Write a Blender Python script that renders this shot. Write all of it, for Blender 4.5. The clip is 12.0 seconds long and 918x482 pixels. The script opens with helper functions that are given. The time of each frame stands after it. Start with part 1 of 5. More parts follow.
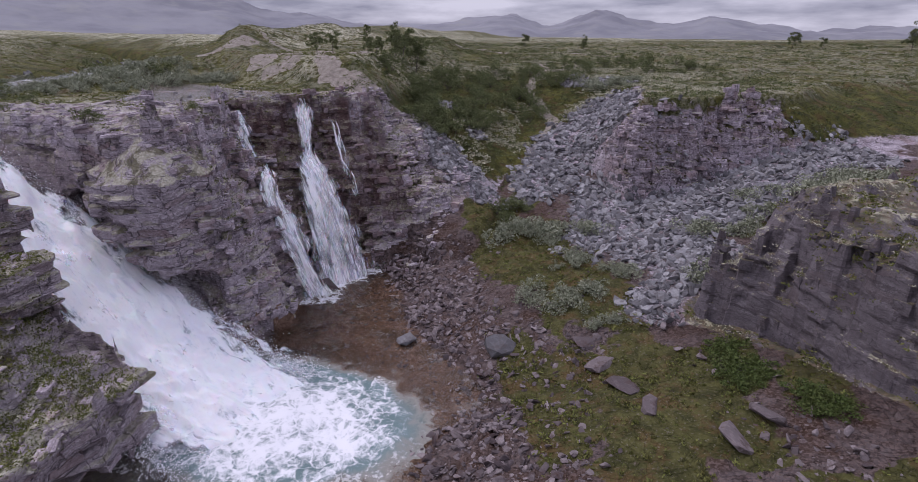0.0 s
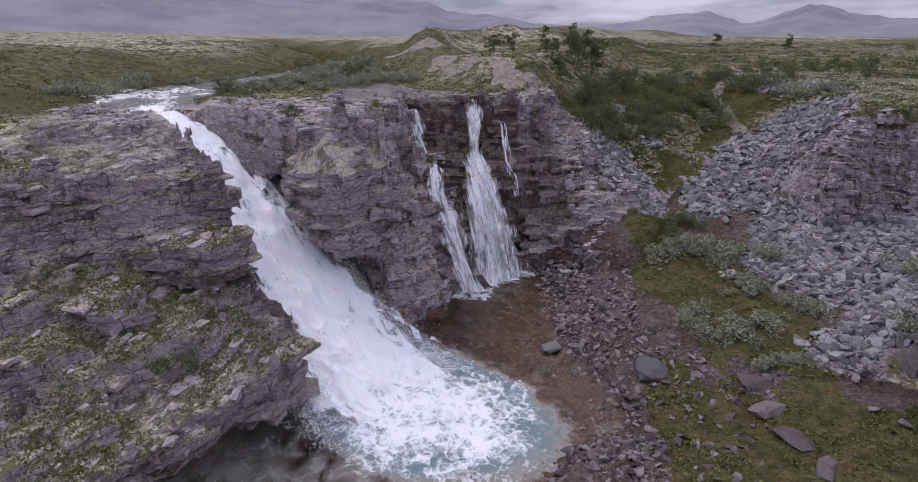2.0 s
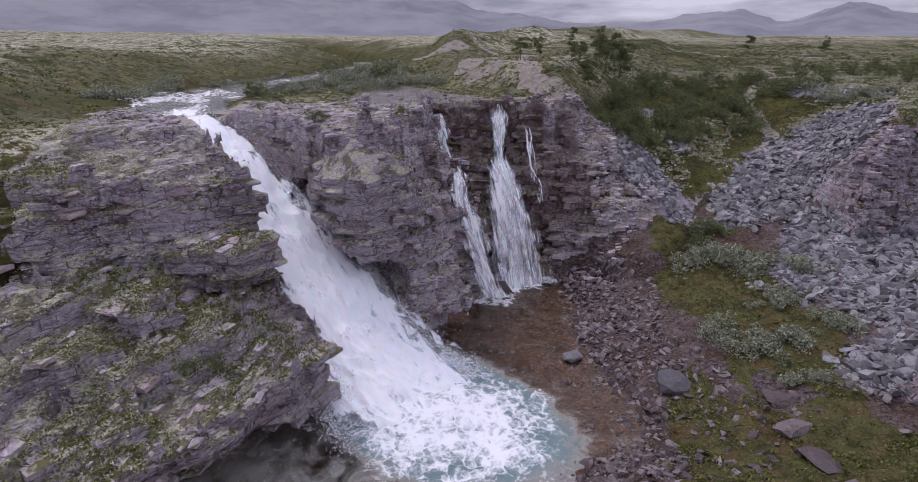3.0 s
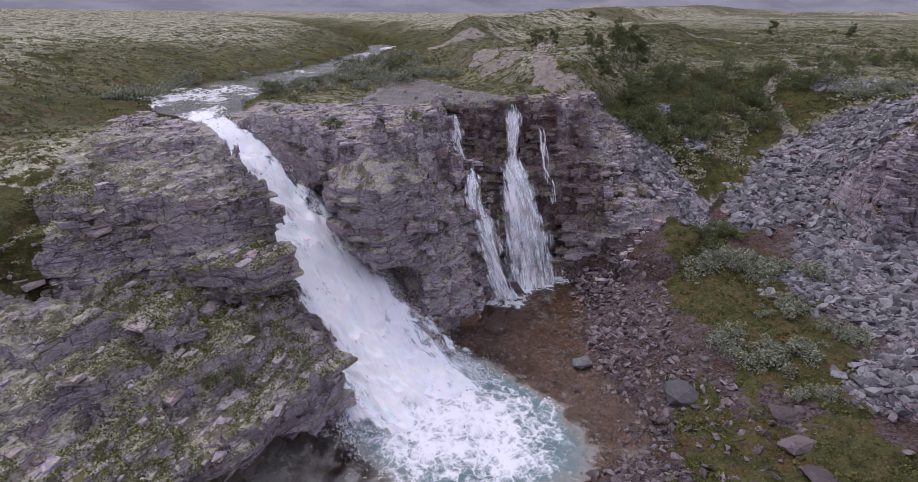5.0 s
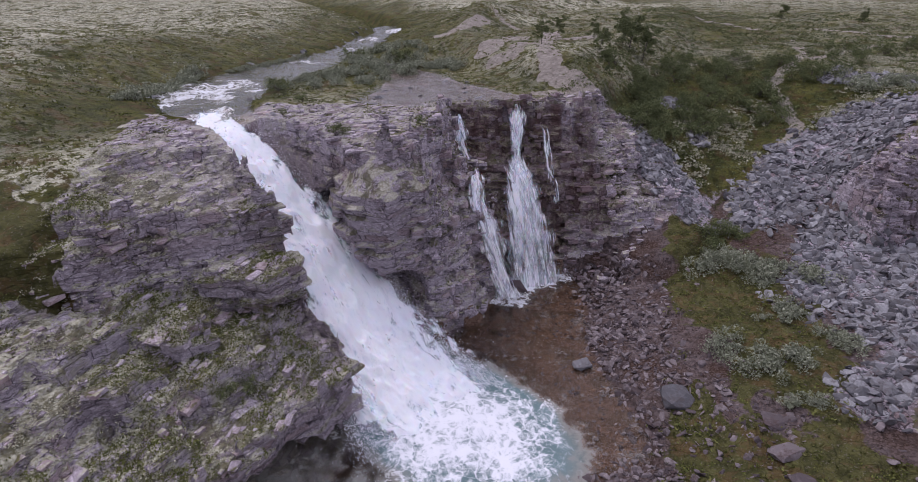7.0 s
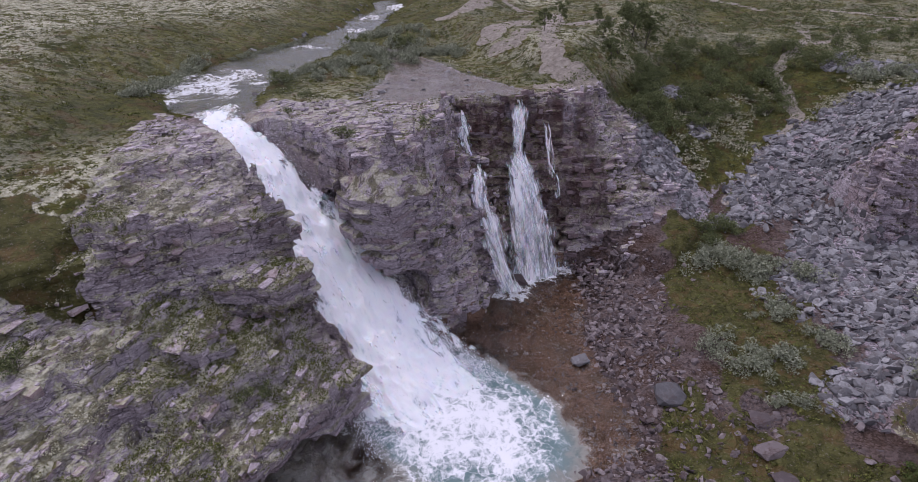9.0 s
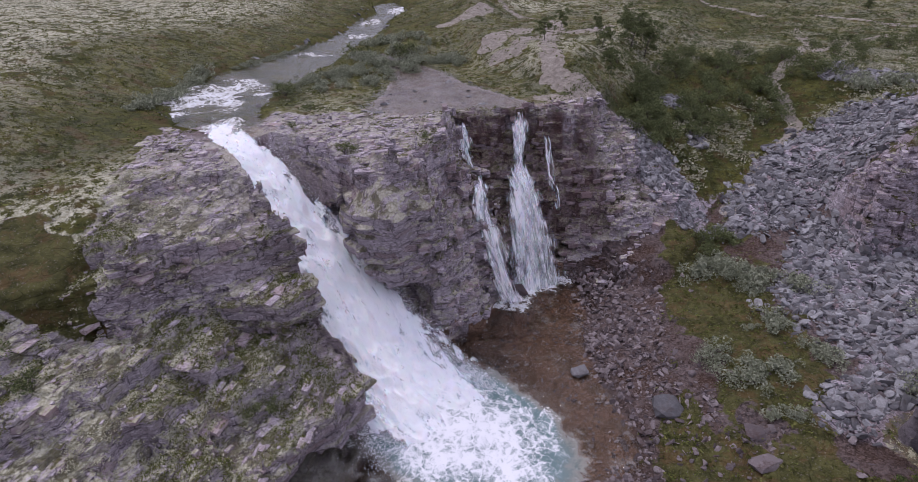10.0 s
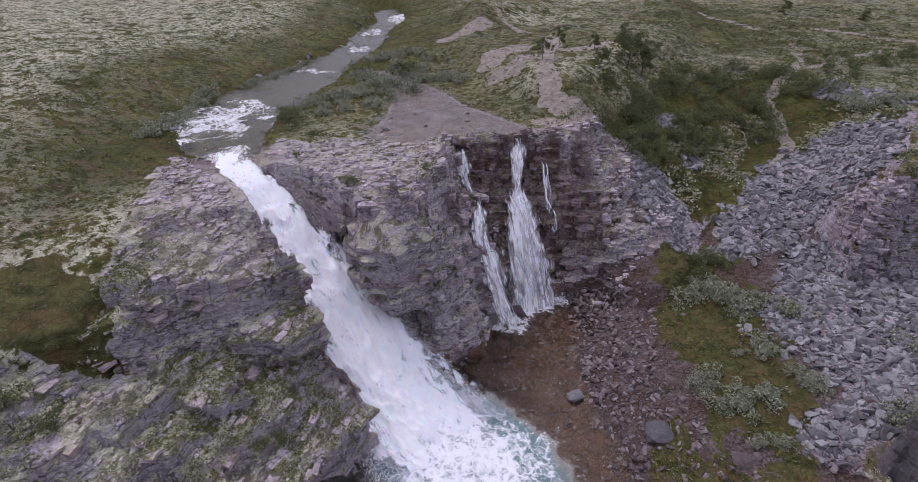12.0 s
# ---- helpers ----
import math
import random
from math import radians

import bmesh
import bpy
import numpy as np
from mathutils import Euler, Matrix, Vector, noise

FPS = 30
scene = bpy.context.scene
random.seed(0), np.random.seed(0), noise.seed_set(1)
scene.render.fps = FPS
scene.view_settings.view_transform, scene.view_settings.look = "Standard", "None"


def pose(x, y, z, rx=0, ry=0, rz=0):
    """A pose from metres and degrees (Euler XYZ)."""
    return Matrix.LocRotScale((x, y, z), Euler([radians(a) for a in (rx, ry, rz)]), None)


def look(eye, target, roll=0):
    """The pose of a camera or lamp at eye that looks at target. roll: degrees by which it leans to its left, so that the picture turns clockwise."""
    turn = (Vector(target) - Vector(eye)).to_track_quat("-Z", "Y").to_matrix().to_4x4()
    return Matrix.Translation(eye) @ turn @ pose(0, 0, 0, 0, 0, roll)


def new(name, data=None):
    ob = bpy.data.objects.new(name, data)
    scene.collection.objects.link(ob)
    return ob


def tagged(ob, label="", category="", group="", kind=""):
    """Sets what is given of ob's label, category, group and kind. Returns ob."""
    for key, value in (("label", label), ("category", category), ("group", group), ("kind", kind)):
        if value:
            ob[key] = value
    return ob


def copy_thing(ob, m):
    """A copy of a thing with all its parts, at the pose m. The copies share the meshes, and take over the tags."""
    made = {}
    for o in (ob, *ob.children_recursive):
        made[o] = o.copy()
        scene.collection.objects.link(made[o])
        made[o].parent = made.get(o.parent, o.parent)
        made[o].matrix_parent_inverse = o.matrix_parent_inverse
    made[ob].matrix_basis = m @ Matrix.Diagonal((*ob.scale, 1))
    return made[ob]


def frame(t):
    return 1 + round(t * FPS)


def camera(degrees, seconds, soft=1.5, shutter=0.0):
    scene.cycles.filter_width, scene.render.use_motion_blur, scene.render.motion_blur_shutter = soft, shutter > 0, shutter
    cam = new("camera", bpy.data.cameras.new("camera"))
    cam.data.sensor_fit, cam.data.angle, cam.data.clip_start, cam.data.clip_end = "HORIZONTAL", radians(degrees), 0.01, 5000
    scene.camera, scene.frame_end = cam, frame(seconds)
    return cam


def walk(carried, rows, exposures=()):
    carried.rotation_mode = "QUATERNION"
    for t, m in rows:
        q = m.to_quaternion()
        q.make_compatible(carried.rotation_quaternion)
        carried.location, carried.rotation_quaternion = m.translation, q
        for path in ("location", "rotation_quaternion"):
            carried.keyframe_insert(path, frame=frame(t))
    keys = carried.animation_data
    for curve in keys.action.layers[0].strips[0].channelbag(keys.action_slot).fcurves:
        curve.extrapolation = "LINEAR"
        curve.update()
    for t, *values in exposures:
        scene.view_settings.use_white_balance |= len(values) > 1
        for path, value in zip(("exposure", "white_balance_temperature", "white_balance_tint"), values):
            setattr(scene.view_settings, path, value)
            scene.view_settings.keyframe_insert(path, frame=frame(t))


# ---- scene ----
# camera: a drone that turns a little to its left and then rises straight up, tilting down
cam = camera(80.07, 12.0, soft=0.6)
# seconds, eye x y z, yaw, pitch, roll
ROWS = [
    (0, -0.121, 0.423, 13.941, 0.747, -19.562, 0.685),
    (0.5, -0.255, 0.518, 14.059, 7.807, -19.599, 0.641),
    (1, -0.109, 0.611, 14.079, 12.313, -19.638, 0.528),
    (1.5, -0.033, 0.656, 14.044, 16.302, -19.660, 0.507),
    (2, 0.028, 0.691, 14.066, 18.304, -19.705, 0.462),
    (2.5, 0.069, 0.715, 14.198, 20.001, -19.762, 0.476),
    (3, 0.124, 0.781, 14.454, 21.072, -19.845, 0.469),
    (5, 0.157, 0.966, 16.013, 22.720, -22.261, 0.266),
    (5.5, 0.199, 0.976, 16.433, 22.976, -24.105, 0.224),
    (6, 0.223, 0.979, 16.807, 23.130, -24.166, 0.171),
    (6.5, 0.247, 0.997, 17.199, 23.309, -24.201, 0.053),
    (7, 0.304, 1.055, 17.632, 23.520, -24.783, -0.054),
    (8.8, 0.274, 1.030, 19.383, 23.743, -28.077, -0.237),
    (9, 0.279, 0.994, 19.521, 23.775, -28.004, -0.252),
    (9.5, 0.273, 0.952, 20.052, 23.846, -28.098, -0.336),
    (10, 0.273, 0.925, 20.561, 23.878, -28.274, -0.399),
    (10.5, 0.287, 0.925, 21.095, 23.898, -28.499, -0.440),
    (11, 0.315, 0.944, 21.618, 23.952, -28.611, -0.499),
    (11.5, 0.366, 0.963, 22.220, 24.017, -28.750, -0.564),
    (12, 0.360, 0.962, 22.790, 24.005, -28.823, -0.612),
]
walk(cam, [(t, pose(x, y, z, 0, 0, yaw) @ pose(0, 0, 0, 90 + pitch, 0, 0) @ pose(0, 0, 0, 0, 0, roll)) for t, x, y, z, yaw, pitch, roll in ROWS],
     exposures=[(0.0, 0.0, 6150, 22), (12.0, 0.0, 6150, 22)])

# ---- light ----
SUN_ELEVATION, SUN_ROTATION = radians(58), radians(-70)
world = bpy.data.worlds.new("overcast_sky")
scene.world = world
world.use_nodes = True
wt = world.node_tree
wt.nodes.clear()
w_out = wt.nodes.new("ShaderNodeOutputWorld")
w_bg = wt.nodes.new("ShaderNodeBackground")
w_sky = wt.nodes.new("ShaderNodeTexSky")
w_sky.sky_type, w_sky.sun_disc = "NISHITA", False
w_sky.sun_elevation, w_sky.sun_rotation = SUN_ELEVATION, SUN_ROTATION
w_sky.dust_density, w_sky.air_density = 2.0, 1.0
w_co = wt.nodes.new("ShaderNodeTexCoord")
w_map = wt.nodes.new("ShaderNodeMapping")
w_map.inputs["Scale"].default_value = (1.6, 1.6, 9.0)
w_no = wt.nodes.new("ShaderNodeTexNoise")
w_no.inputs["Scale"].default_value, w_no.inputs["Detail"].default_value = 2.2, 7.0
w_no.inputs["Roughness"].default_value = 0.55
w_ramp = wt.nodes.new("ShaderNodeValToRGB")
w_ramp.color_ramp.elements[0].position, w_ramp.color_ramp.elements[0].color = 0.40, (3.6, 3.7, 4.7, 1)
w_ramp.color_ramp.elements[1].position, w_ramp.color_ramp.elements[1].color = 0.62, (9.2, 9.2, 10.2, 1)
w_mix = wt.nodes.new("ShaderNodeMixRGB")
w_mix.inputs[0].default_value = 0.86
wt.links.new(w_co.outputs["Generated"], w_map.inputs["Vector"])
wt.links.new(w_map.outputs["Vector"], w_no.inputs["Vector"])
wt.links.new(w_no.outputs[0], w_ramp.inputs[0])
wt.links.new(w_sky.outputs[0], w_mix.inputs[1])
wt.links.new(w_ramp.outputs[0], w_mix.inputs[2])
# an overcast sky is brighter overhead than at the horizon
w_sep = wt.nodes.new("ShaderNodeSeparateXYZ")
wt.links.new(w_co.outputs["Generated"], w_sep.inputs[0])
w_up = wt.nodes.new("ShaderNodeMapRange")
for key, value in (("From Min", 0.0), ("From Max", 0.9), ("To Min", 0.78), ("To Max", 1.70)):
    w_up.inputs[key].default_value = value
wt.links.new(w_sep.outputs["Z"], w_up.inputs["Value"])
w_mul = wt.nodes.new("ShaderNodeMixRGB")
w_mul.blend_type = "MULTIPLY"
w_mul.inputs[0].default_value = 1.0
wt.links.new(w_mix.outputs[0], w_mul.inputs[1])
wt.links.new(w_up.outputs[0], w_mul.inputs[2])
wt.links.new(w_mul.outputs[0], w_bg.inputs[0])
w_bg.inputs[1].default_value = 0.088
wt.links.new(w_bg.outputs[0], w_out.inputs[0])
sun = new("sun", bpy.data.lights.new("sun", "SUN"))
sun.data.energy, sun.data.angle, sun.data.color = 1.0, radians(20), (1.0, 0.95, 0.9)
sun.matrix_world = look((0, 0, 0), (-math.sin(SUN_ROTATION) * math.cos(SUN_ELEVATION), -math.cos(SUN_ROTATION) * math.cos(SUN_ELEVATION), -math.sin(SUN_ELEVATION)))


# ---- numbers: noise and plan geometry ----
def hash01(i, j, k=0):
    i, j, k = np.broadcast_arrays(np.asarray(i, np.int64), np.asarray(j, np.int64), np.asarray(k, np.int64))
    h = (i * 374761393 + j * 668265263 + k * 2147483647 + 974711) & 0xFFFFFFFF
    h = ((h ^ (h >> 13)) * 1274126177) & 0xFFFFFFFF
    h = ((h ^ (h >> 16)) * 2246822519) & 0xFFFFFFFF
    return ((h ^ (h >> 15)) & 0xFFFFFF) / float(0x1000000)


def vnoise(x, y, k=0):
    """Smooth noise, -1 to 1."""
    i, j = np.floor(x), np.floor(y)
    u, v = x - i, y - j
    u, v = u * u * (3 - 2 * u), v * v * (3 - 2 * v)
    a = hash01(i, j, k) * (1 - u) + hash01(i + 1, j, k) * u
    b = hash01(i, j + 1, k) * (1 - u) + hash01(i + 1, j + 1, k) * u
    return 2 * (a * (1 - v) + b * v) - 1


def fbm(x, y, k=0, octaves=4, gain=0.5):
    total, amp = 0, 1.0
    for o in range(octaves):
        total = total + amp * vnoise(x * 2 ** o + 17.3 * o, y * 2 ** o - 9.1 * o, k + o)
        amp *= gain
    return total


def step(a, b, x):
    t = np.clip((x - a) / (b - a), 0, 1)
    return t * t * (3 - 2 * t)


def line_distance(x, y, pts):
    """Distance to an open line, and how far along it (0 to 1 by length)."""
    pts = np.asarray(pts, float)
    seg = np.hypot(*(pts[1:, :2] - pts[:-1, :2]).T)
    acc = np.concatenate([[0], np.cumsum(seg)])
    best, along = np.full(np.shape(x), 1e9), np.zeros(np.shape(x))
    for n in range(len(seg)):
        (ax, ay), (bx, by) = pts[n, :2], pts[n + 1, :2]
        dx, dy = bx - ax, by - ay
        t = np.clip(((x - ax) * dx + (y - ay) * dy) / (dx * dx + dy * dy), 0, 1)
        d = np.hypot(x - ax - t * dx, y - ay - t * dy)
        near = d < best
        best, along = np.where(near, d, best), np.where(near, (acc[n] + t * seg[n]) / acc[-1], along)
    return best, along


def inside(x, y, pts):
    """Signed distance to a closed outline, positive inside."""
    pts = np.asarray(pts, float)
    loop = np.vstack([pts, pts[:1]])
    d, _ = line_distance(x, y, loop)
    odd = np.zeros(np.shape(x), bool)
    for (ax, ay), (bx, by) in zip(loop[:-1], loop[1:]):
        if ay != by:
            odd ^= ((ay > y) != (by > y)) & (x < (bx - ax) * (y - ay) / (by - ay) + ax)
    return np.where(odd, d, -d)


def blob(x, y, cx, cy, rx, ry, turn=0.0, rough=0.25, k=3):
    """1 in the middle of an uneven patch, 0 outside it."""
    c, s = math.cos(radians(turn)), math.sin(radians(turn))
    u, v = ((x - cx) * c + (y - cy) * s) / rx, ((y - cy) * c - (x - cx) * s) / ry
    return step(1.15, 0.75, np.hypot(u, v) + rough * fbm(x * 0.55, y * 0.55, k, 4))


# ---- plan of the gorge ----
TOE = [(-9.5, -25), (-11.3, 6), (-12.1, 9.5), (-11.3, 12), (-11.1, 14), (-11.1, 16.3), (-11.6, 17.2), (-13.4, 17.9), (-16.4, 19.0), (-19.0, 20.1), (-21.4, 21.7), (-26, 24.3),
       (-26, 26.2), (-22, 25.0), (-17.8, 24.0), (-14.5, 22.9), (-12.6, 22.9), (-10.3, 23.9), (-9.3, 26), (-9.7, 29), (-9.0, 30.6),
       (-7.4, 33.4), (-4.5, 34.8), (-1.2, 36.8), (1.8, 38.8), (3.4, 42.5), (4.6, 48), (6, 55), (10, 55), (8.8, 47), (9.0, 42), (10.0, 38.6),
       (10.6, 36.6), (14, 37.6), (20, 40.4), (28, 43.2), (40, 44), (46, 20), (40, -25)]
RIM = [(-13.5, -25), (-11.6, 6), (-12.4, 9.5), (-11.5, 12), (-11.3, 14), (-11.3, 16.5), (-13.0, 17.4), (-15.9, 18.5), (-18.9, 19.6), (-22.0, 21.5), (-27, 24.0),
       (-27, 26.8), (-23.6, 25.7), (-20, 25.5), (-17.2, 24.4), (-14.8, 23.2), (-13.4, 24.2), (-13.3, 27.6), (-13.4, 29.2), (-13.9, 31.5), (-15.6, 34.2),
       (-11.4, 36.3), (-7.6, 37.2), (-7.2, 40.4), (-6.8, 43.5), (-6.0, 47.5), (-5.0, 53), (1, 64), (9, 65), (14, 60), (17, 54), (14.6, 46),
       (11.8, 39.2), (15.4, 40.2), (21, 43.2), (27, 47.4), (34, 55), (60, 60), (60, 20), (52, -25)]
SHELF = [(-9.0, 17.5), (-12.5, 19.2), (-15.6, 19.6), (-15.9, 18.6), (-16.8, 17.2), (-18.4, 15.2), (-20.0, 12.6), (-21.6, 10.4), (-24, 7), (-27, 2), (-30, -25), (-8, -25), (-8, 6)]
LEDGE = [(-13.0, -25), (-11.8, 6), (-12.4, 9.5), (-11.5, 12), (-11.2, 14), (-11.2, 17.2)]
CHUTE = [(-26.5, 25.6, 10.3), (-23.5, 24.4, 9.8), (-21.3, 23.4, 8.4), (-19.1, 22.4, 6.9), (-16.5, 21.4, 5.3), (-14.7, 20.7, 3.6), (-12.9, 19.9, 1.9), (-10.6, 18.9, 0.7), (-8.0, 17.8, 0.0)]
SHORE = [(5, 0.0), (13, -1.3), (17, -1.0), (19.6, 1.2), (21.8, 0.3), (24.2, -1.6), (27, -3.2), (29.5, -3.5), (33, -4.4), (34.5, -7)]
RIVER = [(-26.5, 25.7), (-29.6, 27.3), (-34.0, 32.6), (-36.3, 39.5), (-38.2, 48.5), (-40, 58), (-42, 66), (-47.5, 77), (-50.5, 88), (-60, 102), (-90, 130), (-150, 160)]
ISLE = [(-24.5, 30.0), (-28.5, 33.0), (-30.6, 38.5), (-33.5, 45.0), (-30.5, 48.0), (-26.5, 46.5), (-24.0, 43.0), (-21.6, 37.5), (-20.5, 33.0), (-22.5, 30.5)]
SHALLOW = [(-20.5, 32.6), (-21.8, 37.5), (-24.2, 43.0), (-27.0, 47.0), (-33.0, 49.5), (-33.5, 51.5), (-27, 49.6), (-22.0, 46.5), (-18.2, 42.8), (-14.0, 40.2), (-11.0, 38.6), (-10.2, 36.8), (-12.5, 36.9), (-16.2, 34.2), (-17.5, 32.2)]
BANK = [(-8.0, 39.5), (-11.4, 41.0), (-14.5, 43.6), (-19.5, 47.6), (-25.0, 53.0), (-30, 62)]
HILL = [(-8.5, 43.2), (-11.5, 43.8), (-14.5, 46.6), (-19.5, 51.4), (-26, 58.5), (-31, 75), (-25, 100), (-2, 90), (-3.5, 62), (-6.0, 53), (-6.8, 48)]
LEFT_ROCK = [(-6.0, 18.0), (-9.0, 21.0), (-15, 23.0), (-26, 27.5), (-31.0, 26.0), (-28.6, 22.2), (-25.6, 18.2), (-23.8, 14.6), (-22.2, 12.6), (-21.6, 10.4), (-24, 7), (-27, 2), (-30, -25), (-10, -25)]
CENTRE_ROCK = [(-27, 26.6), (-27.4, 28.2), (-25.0, 29.6), (-22.4, 30.3), (-20.2, 32.8), (-17.5, 32.4), (-16.4, 34.8), (-12.5, 37.6), (-10, 39.2), (-6.4, 42.8), (-3.6, 44.2), (-1, 38), (-8, 20), (-15, 20)]
VEIL_WALL = [(-15.5, 33.6), (-12, 38), (-6.5, 39.5), (-4.6, 37.5), (-3.0, 34.5), (-8.5, 29.5), (-11.5, 31)]
RIVER_Z = 10.55
# bare sand and trodden paths
SAND_PATH = [(-15.9, 63.7), (-14.1, 56.5), (-12.9, 49.7), (-10.8, 44.9), (-10.7, 43.2), (-9.4, 42.1), (-7.3, 41.9)]
SAND_TOP = [(-14.1, 56.5), (-11.1, 58.1), (-9.5, 62.0)]
SAND_RIM = [(-10.4, 40.6), (-8.6, 40.4), (-7.4, 41.4)]
STRIPE_1 = [(-15.4, 53.5), (-15.5, 50.3), (-17.1, 49.4)]
STRIPE_2 = [(-17.5, 57.3), (-18.7, 53.6), (-19.1, 51.7)]
STRIPE_3 = [(-24.3, 64.8), (-25.4, 61.1), (-27.2, 60.4)]
TRAIL_1 = [(8.3, 73.1), (9.1, 67.4), (5.9, 58.1), (7.0, 55.0), (7.7, 51.5), (6.7, 48.2)]
TRAIL_2 = [(5.2, 45.3), (5.0, 43.1), (3.8, 41.4), (3.5, 40.4)]
TRAIL_3 = [(-24.9, 70.2), (-22.8, 67.7), (-19.6, 65.9)]
TRAIL_4 = [(-1.5, 84.0), (5.4, 78.5)]
TRAIL_5 = [(10.9, 79.7), (19.8, 75.7)]
TRAIL_6 = [(9.5, 65.5), (16.1, 71.5)]


def plateau(x, y):
    z = 10.75 + 0.12 * fbm(x * 0.12, y * 0.12, 40, 4) + 0.02 * np.clip(np.hypot(x + 5, y - 30) - 35, 0, 220) + 0.006 * np.clip(np.hypot(x, y) - 250, 0, 900)
    dr, _ = line_distance(x, y, RIVER)
    left = step(-26, -34, x + (y - 30) * -0.15)
    z = z + left * (2.3 * step(3, 14, dr) + 0.5 * fbm(x * 0.06, y * 0.06, 9, 3))
    # sandy ridge between river and gully
    z = z + 2.35 * step(-2.6, 3.0, inside(x, y, HILL) + 0.8 * fbm(x * 0.25, y * 0.25, 42, 3))
    z = z + 3.2 * step(52, 95, y) * step(-26, -8, x + 0.2 * (y - 50)) * (1 - 0.5 * step(-2.6, 3.0, inside(x, y, HILL))) - 0.35 * step(-9, 4, x) * step(38, 30, y)
    # beds of the river and of the shallow side channel
    bed = RIVER_Z - 0.45 + 0.004 * np.clip(y - 30, 0, 100)
    wide = 2.2 + 1.0 * step(28, 34, y) - 0.9 * step(44, 58, y)
    z = bed + (z - bed) * step(wide - 0.9, wide + 1.6, dr)
    ds = inside(x, y, SHALLOW)
    z = z + (RIVER_Z + 0.12 - z) * step(-1.6, 0.3, ds)
    return z


def shelf(x, y, z):
    """The stepped rock left of the main fall: an upper tier and a sloping lower one."""
    ds = inside(x, y, SHELF)
    edge, _ = line_distance(x, y, LEDGE)
    low = 3.15 + 0.56 * np.clip(edge - 0.9, 0, 11.5) - 0.25 * step(12, 6, y)
    upper = np.minimum(z, 9.0 + 0.33 * np.clip(-ds, 0, 9))
    near = step(-16, -6, ds) * step(30, 21, y) * step(-12, -15, x + (y - 17) * 0.1)
    z = z + (upper - z) * near
    return z + (np.minimum(low, z) - z) * step(-0.35, 0.45, ds)


def gorge_floor(x, y):
    ys = [p[0] for p in SHORE]
    xs = np.interp(y, ys, [p[1] for p in SHORE]) + 0.45 * fbm(x * 0.35, y * 0.35, 21, 3)
    d = x - xs
    z = np.where(d > 0, 6.2 * (1 - np.exp(-np.clip(d, 0, 99) / 20)), np.maximum(0.13 * d, -0.55) - 1.3 * step(-3, -7, d) * step(25, 21, y))
    z = z + 0.27 * np.clip(y - 35, 0, 60) * step(17, 9, x - 0.55 * (y - 40)) + 0.9 * blob(x, y, -1.2, 36.6, 3, 3.2, 0, 0.1)
    z = z + 1.6 * step(12, 26, x) * step(20, 34, y) - 0.8 * step(6, -2, y)
    z = z + step(-0.3, 1.5, d) * (0.10 * fbm(x * 0.5, y * 0.5, 33, 4) + 0.05 * fbm(x * 1.7, y * 1.7, 34, 3))
    dc, s = line_distance(x, y, CHUTE)
    length = np.concatenate([[0], np.cumsum(np.hypot(*(np.array(CHUTE)[1:, :2] - np.array(CHUTE)[:-1, :2]).T))])
    bed = np.interp(s, length / length[-1], [p[2] for p in CHUTE]) - 0.75 - 1.3 * step(0.62, 0.86, s)
    return np.where((dc < 5.5) & (s < 0.93), np.maximum(bed, np.minimum(z - 0.3, -1.5)), z)


SIDE_BLOCK = [(10.9, 23.0), (12.3, 21.4), (13.7, 18.2), (14.9, 14.8), (16.5, 0), (40, -5), (40, 24), (27, 30), (19, 28.5), (14.5, 25.5)]


def height(x, y):
    """Height of the land, and how far up a wall (0 on the floor, 1 on the plateau)."""
    x, y = np.asarray(x, float), np.asarray(y, float)
    wx, wy = x + 0.22 * fbm(x * 0.4, y * 0.4, 50, 3), y + 0.22 * fbm(x * 0.4, y * 0.4, 55, 3)
    d_toe, d_rim = -inside(wx, wy, TOE), inside(wx, wy, RIM)
    top = shelf(x, y, plateau(x, y))
    low = np.minimum(gorge_floor(x, y), top)
    up = np.clip(d_toe, 0, None) / (np.clip(d_toe, 0, None) + np.clip(d_rim, 0, None) + 1e-6)
    up = np.where(d_toe <= 0, 0, np.where(d_rim <= 0, 1, up))
    round_top = up - 0.10 * step(0.55, 1.0, up) * step(1.0, 0.8, up)
    z = low + (np.maximum(top, low) - low) * round_top
    # the block at the near right, with an uneven top that falls to the talus behind
    db = inside(wx, wy, SIDE_BLOCK)
    block = 5.0 + 0.9 * step(0, 3.5, db) + 2.5 * step(11.8, 14.6, x) * step(30, 24, y) + 0.6 * fbm(x * 0.35, y * 0.35, 60, 4) + 7.0 * np.clip(db, -3, 0)
    z = np.where(block > z, block, z)
    return z, up, d_toe, d_rim, db


